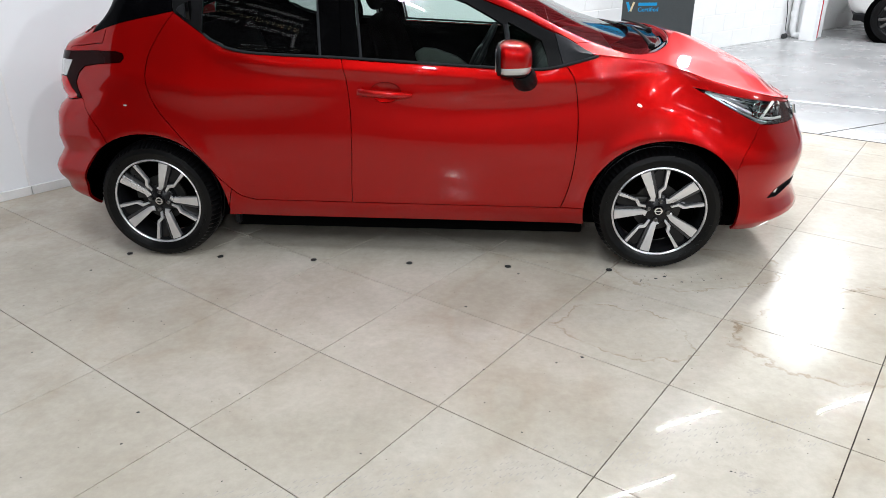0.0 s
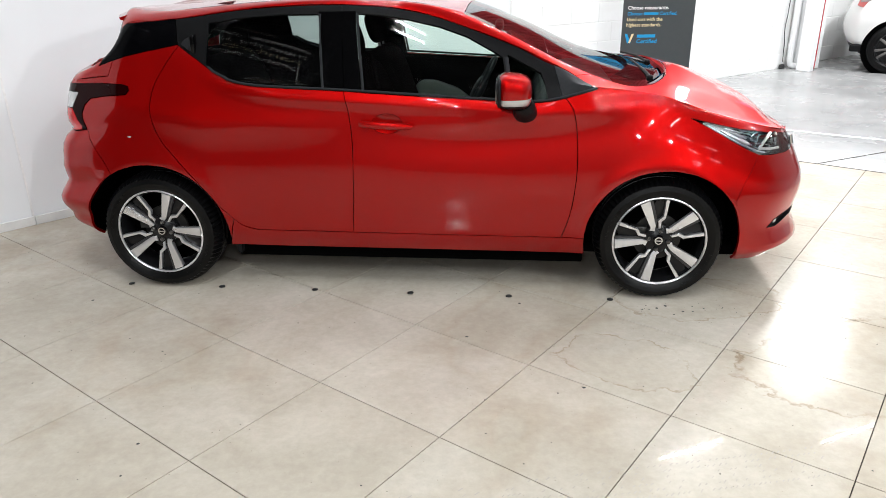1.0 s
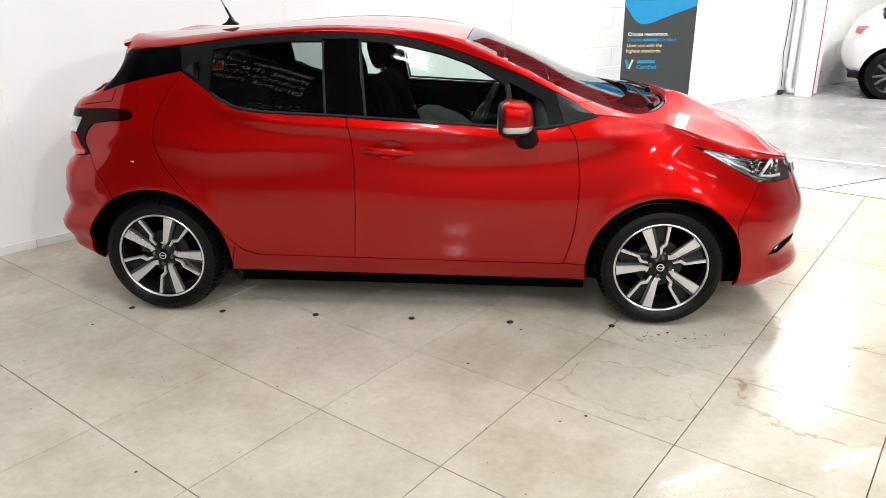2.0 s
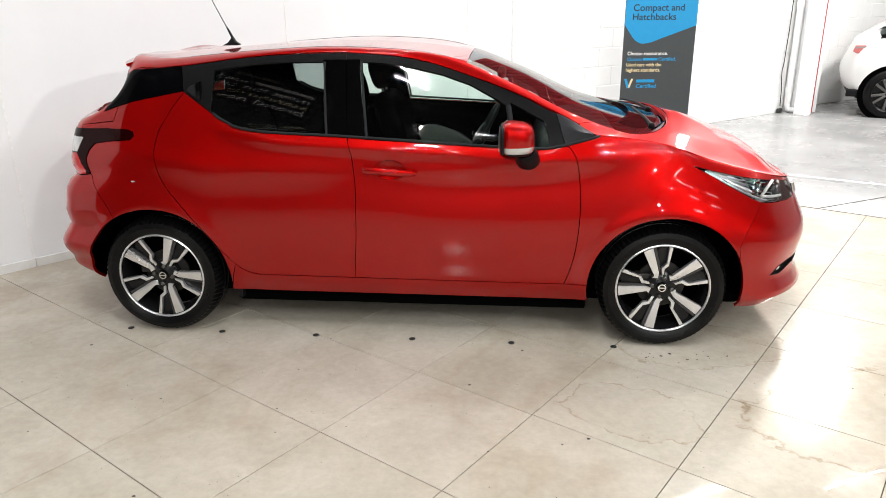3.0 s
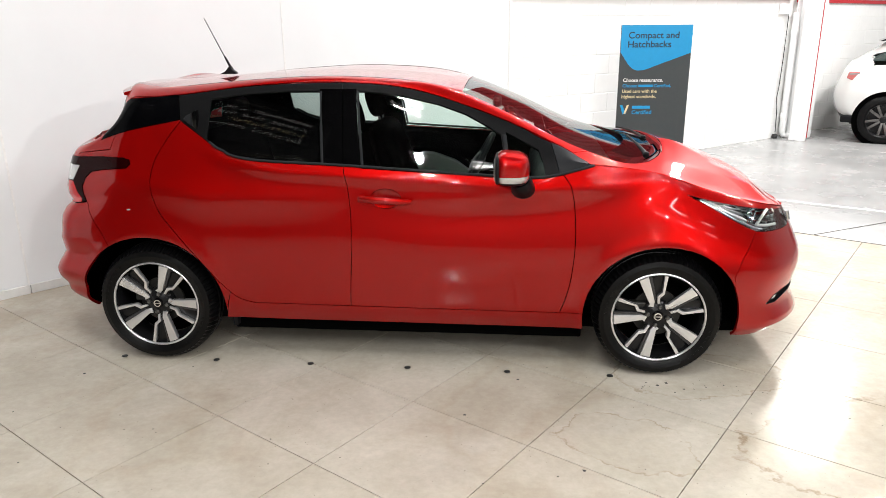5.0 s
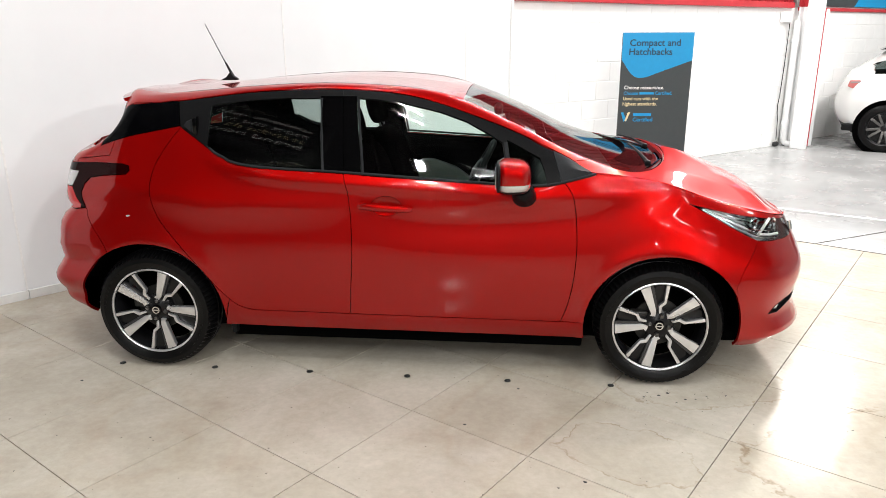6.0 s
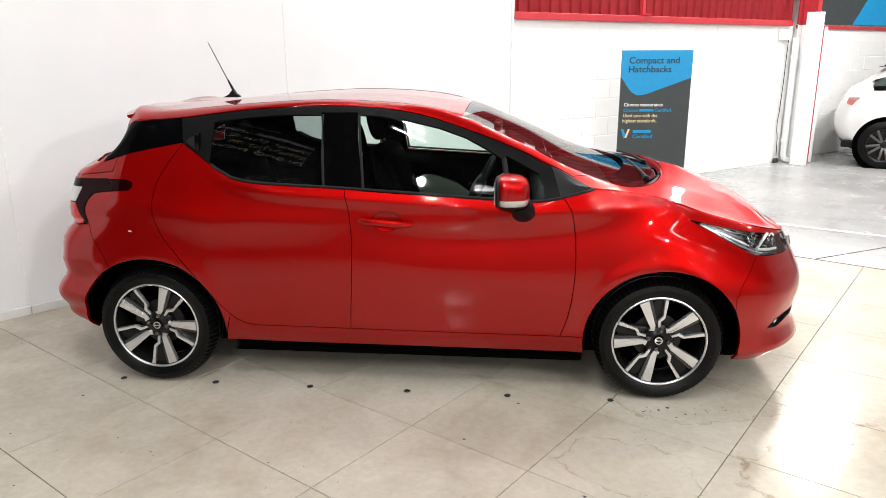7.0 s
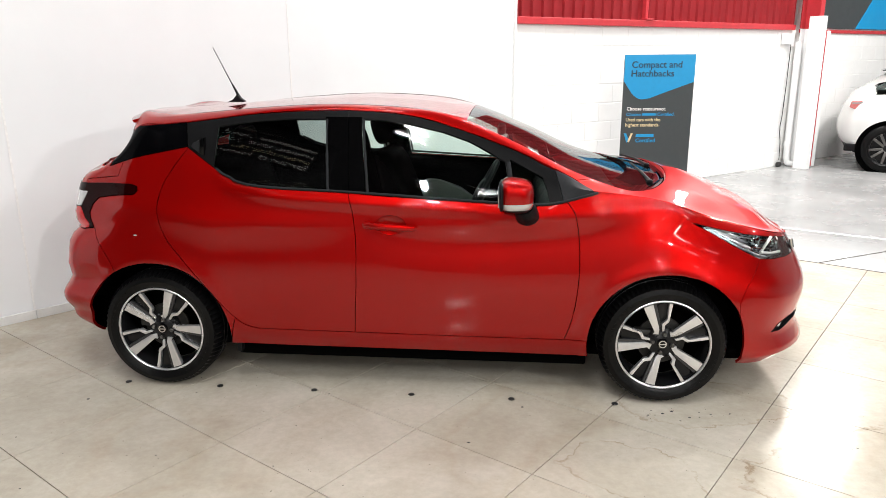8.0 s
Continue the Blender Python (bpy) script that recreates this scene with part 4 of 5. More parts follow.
bw, bz = 2.08, [(0.062, 1.468), (1.471, 2.878), (2.881, 4.288), (4.291, 5.88)]
for z0, z1 in bz:
    me = board("board", bw - 0.007, z1 - z0)
    for k in range(-1, 3):
        x0 = 0.217 + bw * k
        if x0 + bw > 5.04:
            me2 = board("board", 5.04 - x0 - 0.003, z1 - z0)
            ob = new("board", me2)
            xc = (x0 + 5.04) / 2
        else:
            ob = new("board", me)
            xc = x0 + bw / 2
        ob.parent = wall_1
        ob.matrix_parent_inverse = wall_1.matrix_world.inverted()
        ob.matrix_world = M1 @ pose(xc, 0.009, (z0 + z1) / 2)
for k in range(-1, 3):
    x0 = 0.217 + bw * k
    sk = part("skirting", box(min(bw, 5.04 - x0) - 0.004, 0.016, 0.058, (0, 0, 0), 0.002), SKIRT_WHITE, m=M1 @ pose(x0 + min(bw, 5.04 - x0) / 2, -0.001, 0.030))
    tagged(sk, "thin white skirting strip", "skirting", kind="structure")
screw = mesh_of("screw_head", lathe([(0, -.002), (.006, -.0015), (.008, 0.0), (.008, .002)], 10), WHITE_BOARD, 40)
for k in range(0, 3):
    for dx, z in ((-0.03, 0.03), (0.03, 0.03), (0.0, 1.05), (-.02, 1.485), (.02, 1.485), (.75, 1.485), (1.0, 1.49), (1.35, 1.485)):
        ob = new("screw_head", screw)
        ob.parent = wall_1
        ob.matrix_parent_inverse = wall_1.matrix_world.inverted()
        ob.matrix_world = M1 @ pose(0.217 + bw * k + dx, 0.0, z)
for k in range(0, 3):
    jt = part("board_joint", box(0.012, 0.003, CEIL - .1, (0, 0, CEIL / 2), 0), JOINT_GREY, m=M1 @ pose(0.217 + bw * k - 0.0005, 0.0138, 0))
    tagged(jt, "grey shadow joint between white boards", "joint", kind="structure")
trim = part("trim", box(0.03, 0.05, CEIL, (0, 0, CEIL / 2), 0.002), WHITE_BOARD, m=M1 @ pose(5.06, 0.02, 0))
tagged(trim, "white end strip of the boarded wall", "trim", kind="structure")

# steel beam and corrugated sheet over the blockwork
BL_TOP = 1.985


def corrugated(length, z0, z1, pitch=0.155, depth=0.028):
    bm = bmesh.new()
    xs, prev = 0.0, None
    while xs < length:
        for dx, d in ((0, 0), (pitch * .62, 0), (pitch * .70, depth), (pitch * .92, depth)):
            p = [bm.verts.new((xs + dx, -d, z)) for z in (z0, z1)]
            if prev:
                bm.faces.new((prev[0], p[0], p[1], prev[1]))
            prev = p
        xs += pitch
    bmesh.ops.solidify(bm, geom=bm.faces[:], thickness=0.003)
    return bm


clad = part("wall_cladding", corrugated(5.15, BL_TOP + .06, CEIL), RED_STEEL, m=M2 @ pose(0.0, 0.05, 0))
tagged(clad, "red corrugated steel wall cladding", "cladding", kind="structure")
part("cladding_rail", box(5.2, 0.09, 0.075, (2.6, -0.0, BL_TOP + .04), 0.006), RED_STEEL, clad, "red steel rail at the foot of the cladding", m=M2)
part("rail_bracket", box(0.12, 0.10, 0.02, (2.05, -0.02, BL_TOP + .09), 0.004), RED_STEEL, clad, m=M2)
part("upright", box(0.05, 0.06, 2.0, (2.03, -0.0, BL_TOP + 1.09), 0.006), RED_STEEL, clad, m=M2)

wall_3 = part("wall_blockwork_far", box(7.0, 0.15, 2.0, (9.0, 0.205, 1.0)), MORTAR, m=M2)
tagged(wall_3, "white painted concrete block wall behind the parked car", "wall", kind="structure")
w4 = part("wall_upper_far", box(7.0, 0.15, CEIL - 2.0, (9.0, 0.21, 2.0 + (CEIL - 2) / 2)), WHITE_BLOCK, m=M2)
tagged(w4, "plain white upper wall", "wall", kind="structure")
red_foot = part("trim_far", box(6.95, 0.04, 0.05, (9.05, 0.12, 1.985), 0.004), RED_STEEL, m=M2)
tagged(red_foot, "red painted strip under a wall banner", "trim", kind="structure")

# steel column
col = thing("steel_column", "steel column painted red above and white below", "column", m=M2 @ pose(5.44, -0.17, 0), kind="structure")


def i_beam(z0, z1, b=0.20, h=0.26, t=0.016):
    return join(box(b * .5, t, z1 - z0, (-b * .25, -h / 2, (z0 + z1) / 2), 0.003), box(b, t, z1 - z0, (0, h / 2, (z0 + z1) / 2), 0.003), box(0.014, h - t, z1 - z0, (0, 0, (z0 + z1) / 2)))


part("column_foot", i_beam(0, BL_TOP + .02), WHITE_BOARD, col, "white painted lower column", m=M2 @ pose(5.44, -0.17, 0))
part("column_top", i_beam(BL_TOP + .024, CEIL), RED_STEEL, col, "red painted upper column", m=M2 @ pose(5.44, -0.17, 0))
part("outer_flange", box(0.11, 0.02, BL_TOP - .02, (0.135, -0.15, BL_TOP / 2), 0.003), WHITE_BOARD, col, "white painted flange", m=M2 @ pose(5.44, -0.17, 0))
part("red_edge", box(0.022, 0.03, BL_TOP - .02, (0.062, -0.160, BL_TOP / 2), 0.003), RED_STEEL, col, "red painted edge", m=M2 @ pose(5.44, -0.17, 0))
part("guard_plate", join(box(0.012, 0.20, 2.17, (0.0, 0, 1.085), 0.003), box(0.10, 0.012, 2.17, (0.05, -0.1, 1.085), 0.003)), WHITE_BOARD, col, "white painted guard plate", m=M2 @ pose(5.22, -0.33, 0))
part("red_plate", box(0.42, 0.05, CEIL - 2.02, (0.20, 0.18, 2.02 + (CEIL - 2.02) / 2), 0.004), RED_STEEL, col, "red steel plate beside the column", m=M2 @ pose(5.44, -0.17, 0))
pipe = thing("drain_pipe", "white drain pipe with a bent foot against the wall", "pipe")
part("pipe_run", tube([(0, 0, 1.82), (0, 0, 0.12), (0.01, -0.02, 0.06), (0.05, -0.05, 0.035), (0.11, -0.08, 0.03)], 0.045, 14), WHITE_BOARD, pipe, m=M2 @ pose(5.30, -0.06, 0), smooth=50)
part("pipe_collar", lathe([(.046, -.03), (.054, -.03), (.054, .03), (.046, .03)], 20), WHITE_BOARD, pipe, m=M2 @ pose(5.30, -0.06, 0.34, 90), smooth=40)
part("pipe_collar", lathe([(.046, -.03), (.054, -.03), (.054, .03), (.046, .03)], 20), WHITE_BOARD, pipe, m=M2 @ pose(5.30, -0.06, 1.55, 90), smooth=40)
cable = thing("hanging_cable", "thin grey cable hanging down the wall", "cable")
part("cable_run", tube([(5.18, -.012, 1.85), (5.175, -.012, 1.2), (5.15, -.015, .75), (5.12, -.02, .62), (5.14, -.015, .5), (5.18, -.012, .38), (5.19, -.02, .1)], 0.006, 6), SATIN_BLACK, cable, m=M2)
grime = part("wall_foot_dirt", box(0.10, 0.05, 0.07, (5.17, -0.03, 0.036), 0.02, 2), DIRT, m=M2)
tagged(grime, "dark grime at the foot of the wall", "dirt", kind="stuff")
duct = part("electrical_box", box(0.22, 0.05, 0.14, (5.05, -0.025, 1.86), 0.01), WHITE_BOARD, m=M2)
tagged(duct, "white electrical trunking box on the wall", "box")

# wall banner over the parked car
banner = thing("wall_banner", "charcoal wall banner with a blue corner", "banner", m=M2)
part("banner_sheet", box(4.6, 0.02, 2.4, (8.42, 0.115, 3.23), 0.004), SIGN_GREY, banner, m=M2)
part("banner_wedge", prism([(7.12, 2.035), (8.6, 2.035), (8.6, 3.6)], 0.098, 0.104), SIGN_BLUE, banner, "cyan blue wedge", m=M2)

# ---- free-standing sign ----
SIGN_W, SIGN_H = 0.775, 1.66
SIGN_M = pose(3.37, 5.12, 0, 0, 0, 4)
sign = thing("standing_sign", "charcoal and blue free-standing sign panel", "sign", m=SIGN_M)
part("panel", box(SIGN_W, 0.03, SIGN_H - .03, (0, 0, SIGN_H / 2 + .015), 0.003), SIGN_GREY, sign, m=SIGN_M)
part("base_plate", box(SIGN_W * .9, 0.36, 0.015, (0, 0, 0.0085), 0.004), SATIN_BLACK, sign, "black steel base plate", m=SIGN_M)
blue = [(-.3865, 1.659), (.3865, 1.659), (.3865, 1.365)] + curve([(.0, 1.225), (-.10, 1.188), (-.19, 1.178), (-.255, 1.205), (-.30, 1.25)], 5) + [(-.3865, 1.375)]
part("blue_shape", prism(blue, -0.0185, -0.0155), SIGN_BLUE, sign, "cyan blue rounded arrow shape", m=SIGN_M)


def sign_words(text, x, z, width, material, size):
    c = bpy.data.curves.new("lettering", "FONT")
    c.body, c.size, c.extrude, c.offset = text, size, 0.0006, size * 0.014
    c.materials.append(material)
    ob = new("lettering", c)
    bpy.context.view_layer.update()
    ob.parent = sign
    k = width / max(ob.dimensions.x, 1e-3)
    ob.matrix_local = pose(x, -0.0195, z, 90) @ Matrix.Diagonal((k, 1, 1, 1))
    return ob


sign_words("Compact and", -0.310, 1.520, .55, INK_DARK, .098)
sign_words("Hatchbacks", -0.315, 1.425, .47, INK_DARK, .098)
sign_words("Choose reassurance.", -0.340, 1.055, .44, INK_WHITE, .054)
sign_words("Choose", -0.342, 0.995, .16, SIGN_BLUE, .050)
part("name_bar", box(.16, .002, .026, (-.085, -.017, 1.010)), SIGN_BLUE, sign, "plain blue bar", m=SIGN_M)
sign_words("Certified.", 0.005, 0.995, .19, SIGN_BLUE, .050)
sign_words("Used cars with the", -0.345, 0.935, .385, INK_SAND, .052)
sign_words("highest standards.", -0.347, 0.877, .38, INK_SAND, .052)
part("logo_stroke", prism([(-.355, .80), (-.328, .80), (-.305, .71), (-.322, .695)], -.019, -.0155), SIGN_BLUE, sign, "blue logo stroke", m=SIGN_M)
part("logo_stroke", prism([(-.312, .705), (-.292, .70), (-.255, .80), (-.278, .80)], -.0195, -.0155), INK_SAND, sign, "yellow logo stroke", m=SIGN_M)
part("logo_stroke", prism([(-.345, .80), (-.33, .80), (-.285, .705), (-.295, .698)], -.0188, -.0155), SIGN_BLUE, sign, "blue logo stroke", m=SIGN_M)
part("name_bar", box(.20, .002, .032, (-.12, -.017, .775)), SIGN_BLUE, sign, "plain blue bar", m=SIGN_M)
sign_words("Certified", -0.223, .700, .22, SIGN_BLUE, .060)

# ---- floor studs ----
stud = mesh_of("floor_stud", lathe([(0, .004), (.012, .004), (.015, .0025), (.016, .0002)], 20), SPOT_BLACK, 40)
stud.transform(Matrix.Rotation(radians(90), 4, "X"))
for k in range(6):
    ob = new("floor_stud", stud)
    ob.matrix_world = pose(-0.217 + 0.505 * k, 0.012 - 0.0075 * k, 0.0045)
    tagged(ob, "small round black stud set on the tiled floor", "floor stud", group="row of floor studs")

# ---- parking line and joint on the concrete ----
line = part("floor_line", box(9, 0.055, 0.004, (0, 0, 0.002)), WHITE_BOARD, m=pose(4.520 + 3.5 * .8785, 3.864 - 3.5 * .4778, 0.0, 0, 0, -28.5))
tagged(line, "thin white painted line on the concrete", "floor line", kind="structure")
j = part("floor_joint", box(6, 0.007, 0.004, (0, 0, 0.0012)), JOINT, m=pose(4.302 + 3.0 * .8687, 2.655 + 3.0 * .4954, 0.0, 0, 0, 29.7))
tagged(j, "thin dark joint in the concrete floor", "floor joint", kind="structure")

ex, ey = tile_at(4, TILE_END)
j = part("floor_edge_joint", box(20, 0.009, 0.004, (0, 0, 0.0012)), JOINT, m=pose(ex, ey, 0.0, 0, 0, TILE_A))
tagged(j, "thin dark joint between tiles and concrete", "floor joint", kind="structure")

# ---- strip lights under the roof ----
hs = mesh_of("housing", box(1.26, 0.17, 0.05, (0, 0, 0.03), 0.008), WHITE_BOARD)
hs_short = mesh_of("housing", box(0.58, 0.17, 0.05, (0, 0, 0.03), 0.008), WHITE_BOARD)
ws = mesh_of("hanger", tube([(0, 0, .05), (0, 0, CEIL - LAMP_Z)], .004, 6), STEEL)
for sx, sy, sa in STRIPS:
    lt = thing("strip_light", "white twin-tube strip light hung under the roof", "ceiling light", m=pose(sx, sy, LAMP_Z, 0, 0, sa), group="hall strip lights")
    ob = new("housing", hs_short if sa == -20 else hs)
    ob.parent = lt
    for dx in (-.2, .2) if sa == -20 else (-.45, .45):
        ob = new("hanger", ws)
        ob.parent = lt
        ob.matrix_local = pose(dx, 0, 0)

for fx, fy, fz, _, ft in FLOODS:
    m = look((fx, fy, fz), ft)
    fl = thing("flood_light", "round white flood light fixed high in the hall", "ceiling light", m=m, group="hall flood lights")
    part("lamp_can", lathe([(.13, -.02), (.135, -.02), (.14, .10), (.10, .16), (0, .16)], 28), WHITE_BOARD, fl, m=m @ pose(0, 0, .0, 90), smooth=40)
    part("lamp_bracket", tube([(fx, fy, fz + .10), (fx, fy, CEIL)], .012, 8), STEEL, fl, m=Matrix())

m = look(WALL_FLOOD[:3], WALL_FLOOD[3])
fl = thing("flood_light", "large round flood light on a bracket high on the wall", "wall light", m=m, group="hall flood lights")
part("lamp_can", lathe([(.29, -.02), (.30, -.02), (.31, .14), (.20, .24), (0, .24)], 32), WHITE_BOARD, fl, m=m @ pose(0, 0, 0, 90), smooth=40)
back_at = M2 @ Vector((6.6, .20, 4.75))
part("lamp_bracket", tube([Vector(WALL_FLOOD[:3]) + (back_at - Vector(WALL_FLOOD[:3])) * .3, back_at], .02, 8), STEEL, fl, m=Matrix())

glow = mesh_of("diffuser", box(1.1, 0.05, 0.012, (0, 0, -0.002), 0.003), TUBE_GLOW)
for i in range(4):
    for k in range(3):
        lt = thing("strip_light", "lit white strip light hung under the roof", "ceiling light", m=pose(4.5 + 1.99 * i - 1.2 * k, -8.5 + 1.15 * i + 2.08 * k, LAMP_Z, 0, 0, 30), group="hall strip lights")
        for me, dx in ((hs, 0), (glow, 0), (ws, -.45), (ws, .45)):
            ob = new(me.name.split(".")[0], me)
            ob.parent = lt
            ob.matrix_local = pose(dx, 0, 0)

# ---- hanging banner behind the viewpoint, mirrored in the car's windows ----
HB = pose(-0.5, -3.53, 4.55, 90, 0, 120)
hang = thing("hanging_banner", "charcoal hanging banner with white lettering", "banner", m=HB)
part("banner_sheet", box(3.3, 1.75, 0.02, (1.2, -.25, -.014), .004), BANNER_BLACK, hang, m=HB)
for k, (txt, col_, wid, x0) in enumerate((("used", INK_WHITE, .72, 1.55), ("meet the same", INK_WHITE, 2.45, 0), ("standards as", INK_SAND, 2.2, 0), ("brand new c", INK_WHITE, 2.2, 0))):
    c = bpy.data.curves.new("lettering", "FONT")
    c.body, c.size, c.extrude = txt, .25, .001
    c.materials.append(col_)
    ob = new("lettering", c)
    bpy.context.view_layer.update()
    wide = wid / max(ob.dimensions.x, .01)
    ob.parent = hang
    ob.matrix_local = pose(x0, -.235 * k, .002) @ Matrix.Diagonal((wide, 1, 1, 1))
part("name_bar", box(1.40, .11, .004, (.70, .08, .002)), INK_GREY, hang, "plain white bar", m=HB)
part("faint_bar", box(1.1, .09, .004, (1.5, .33, .002)), INK_DIM, hang, "plain sand bar", m=HB)
for hx in (-.3, 2.7):
    part("banner_wire", tube([(hx, .62, 0), (hx, CEIL - 4.55, 0)], .004, 6), STEEL, hang, m=HB)

# ---- white estate car behind ----
SUV_M = pose(7.40, 8.32, 0, 0, 0, -24) @ Matrix.Scale(0.92, 4)
suv = thing("white_suv", "white sport utility car parked by the block wall", "car", m=SUV_M)
SUV_FOOT = [(-.70, 0, .30), (-.66, .55, .30), (-.50, .80, .27), (0, .88, .25), (1.3, .90, .25), (2.7, .89, .25), (3.4, .80, .25), (3.7, .45, .25), (3.76, 0, .25)]
SUV_FLANK = [(-.86, 0, .55), (-.82, .58, .55), (-.62, .86, .52), (0, .94, .60), (1.3, .93, .60), (2.7, .945, .60), (3.45, .84, .5), (3.78, .45, .5), (3.85, 0, .5)]
SUV_HAUNCH = [(-.88, 0, .80), (-.84, .58, .80), (-.63, .87, .82), (0, .935, .90), (1.3, .925, .90), (2.7, .93, .90), (3.4, .80, .80), (3.74, .43, .75), (3.82, 0, .75)]
SUV_WAIST = [(-.76, 0, 1.10), (-.72, .52, 1.10), (-.55, .78, 1.12), (0, .87, 1.14), (1.3, .87, 1.10), (2.4, .86, 1.06), (3.2, .70, .97), (3.6, .38, .90), (3.68, 0, .90)]
SUV_WINDOW_TOP = [(-.46, 0, 1.33), (-.42, .45, 1.33), (-.22, .66, 1.36), (.15, .70, 1.48), (1.0, .72, 1.60), (1.9, .70, 1.42), (2.7, .55, 1.08), (3.3, .3, .99), (3.5, 0, .97)]
SUV_ROOF_EDGE = [(-.10, 0, 1.54), (-.06, .40, 1.54), (.06, .55, 1.57), (.35, .58, 1.63), (1.0, .58, 1.69), (1.8, .58, 1.52), (2.6, .42, 1.12), (3.2, .2, 1.01), (3.4, 0, 1.0)]
SUV_CENTRE = [(-.06, 0, 1.56), (-.02, 0, 1.58), (.10, 0, 1.61), (.40, 0, 1.66), (1.0, 0, 1.71), (1.75, 0, 1.56), (2.6, 0, 1.14), (3.2, 0, 1.02), (3.4, 0, 1.0)]
SUV_LINES = (SUV_FOOT, SUV_FLANK, SUV_HAUNCH, SUV_WAIST, SUV_WINDOW_TOP, SUV_ROOF_EDGE, SUV_CENTRE)


def suv_body():
    P = np.array(SUV_LINES, float).transpose(1, 0, 2)
    P[..., 0] = np.where(P[..., 0] < 0, P[..., 0] * 0.83, P[..., 0])
    step = np.linalg.norm(np.diff(P, axis=0), axis=2).mean(1)
    G, _ = hermite(P, np.concatenate([[0], np.cumsum(step)]), [max(6, int(s / .03)) for s in step], True)
    Q = G.transpose(1, 0, 2)
    s2 = np.linalg.norm(np.diff(Q, axis=0), axis=2).mean(1)
    R, S = hermite(Q, np.concatenate([[0], np.cumsum(s2)]), [8, 10, 10, 8, 5, 6], False)
    return R, S


SR, SS = suv_body()


def suv_sheet(pick, push=0.0):
    bm = bmesh.new()
    for sg in (-1, 1):
        vs = [[bm.verts.new((x, sg * (max(w, 0) + (push if w > .02 else 0)), z)) for x, w, z in row] for row in SR]
        for i in range(SR.shape[0] - 1):
            for k in range(SR.shape[1] - 1):
                q = (SR[i, k] + SR[i + 1, k + 1]) / 2
                if pick(q[0], q[1], q[2], (SS[i] + SS[i + 1]) / 2):
                    f = (vs[i][k], vs[i][k + 1], vs[i + 1][k + 1], vs[i + 1][k])
                    bm.faces.new(f if sg < 0 else f[::-1])
    bmesh.ops.delete(bm, geom=[v for v in bm.verts if not v.link_faces], context="VERTS")
    bmesh.ops.remove_doubles(bm, verts=bm.verts[:], dist=1e-4)
    for v in bm.verts:                      # true round wheel openings
        for a in (0, 2.74):
            d = math.hypot(v.co.x - a, v.co.z - .37)
            if v.is_boundary and .36 < d < .50 and abs(v.co.y) > .5 and v.co.z > .28:
                v.co.x, v.co.z = a + (v.co.x - a) * .43 / d, .37 + (v.co.z - .37) * .43 / d
    return bm


def suv_arch(x, z):
    return any((x - a) ** 2 + (z - .37) ** 2 < .43 ** 2 for a in (0, 2.74))


def suv_window(x, w, z, s):
    return 3.12 < s < 4.0 and ((-.25 < x < 2.1 and w > .5))


part("body", suv_sheet(lambda x, w, z, s: not (suv_arch(x, z) and w > .5) and not suv_window(x, w, z, s) and s > .55), WHITE_PAINT, suv, m=SUV_M, smooth=50)
part("lower_trim", suv_sheet(lambda x, w, z, s: not (suv_arch(x, z) and w > .5) and s <= .55), SATIN_BLACK, suv, "black plastic lower trim", m=SUV_M, smooth=50)
part("side_glass", suv_sheet(suv_window, -.004), GLASS_DARK, suv, "dark side window glass", m=SUV_M, smooth=50)
part("cabin_floor", box(3.9, 1.5, .5, (1.4, 0, .62), .1), MATT_BLACK, suv, m=SUV_M)
part("cabin_lining", box(1.9, 1.05, .35, (.9, 0, 1.1), .1), MATT_BLACK, suv, m=SUV_M)
for s in (-1, 1):
    tl = part("tail_lamp", prism([(-.585, .985), (-.56, 1.075), (-.42, 1.08), (-.30, 1.055), (-.36, 1.01), (-.50, .95)], -.84, -.60, .012), LAMP_PALE, suv, "pale red tail lamp", m=SUV_M @ Matrix.Diagonal((1, -s, 1, 1)))
    part("clear_band", prism([(-.55, 1.06), (-.40, 1.065), (-.42, 1.045), (-.55, 1.03)], -.846, -.60), LAMP_CLEAR, tl, m=SUV_M @ Matrix.Diagonal((1, -s, 1, 1)))
    part("roof_rail", tube([(.2, -s * .60, 1.65), (.35, -s * .60, 1.70), (1.0, -s * .61, 1.735), (1.5, -s * .61, 1.66)], .016, 8), ALU, suv, m=SUV_M)
    part("bumper_flap", box(.20, .10, .11, (-.49, -s * .84, .36), .02), SATIN_BLACK, suv, m=SUV_M)
part("rear_spoiler", prism([(-.22, 1.53), (-.08, 1.59), (.20, 1.635), (.20, 1.60), (.0, 1.55)], -.55, .55, .01), GLOSS_BLACK, suv, "black rear spoiler", m=SUV_M)


def suv_wheel():
    w = new("wheel")
    t = part("tyre", lathe([(.24, .02), (.265, -.004), (.32, -.006), (.352, .01), (.366, .04), (.37, .08), (.37, .15), (.366, .19), (.345, .22), (.24, .21)], 64), RUBBER, w, "black rubber tyre", smooth=35)
    part("rim", lathe([(.25, .2), (.248, .01), (.238, .012), (.228, .05), (.225, .12), (.10, .13), (0, .13)], 56), ALLOY_DARK, w, smooth=40)
    for k in range(10):
        a = 36 * k + (8 if k % 2 else 0)
        sp = spoke(polar(.05, a - 20), polar(.05, a + 20), polar(.243, a - 4.5), polar(.243, a + 4.5), .03, .008, .03)
        part("spoke", sp, STEEL, w, "grey alloy spoke", smooth=30)
    part("hub_cap", lathe([(0, .02), (.03, .02), (.05, .03), (.055, .05)], 24), ALLOY_DARK, w, smooth=40)
    return w


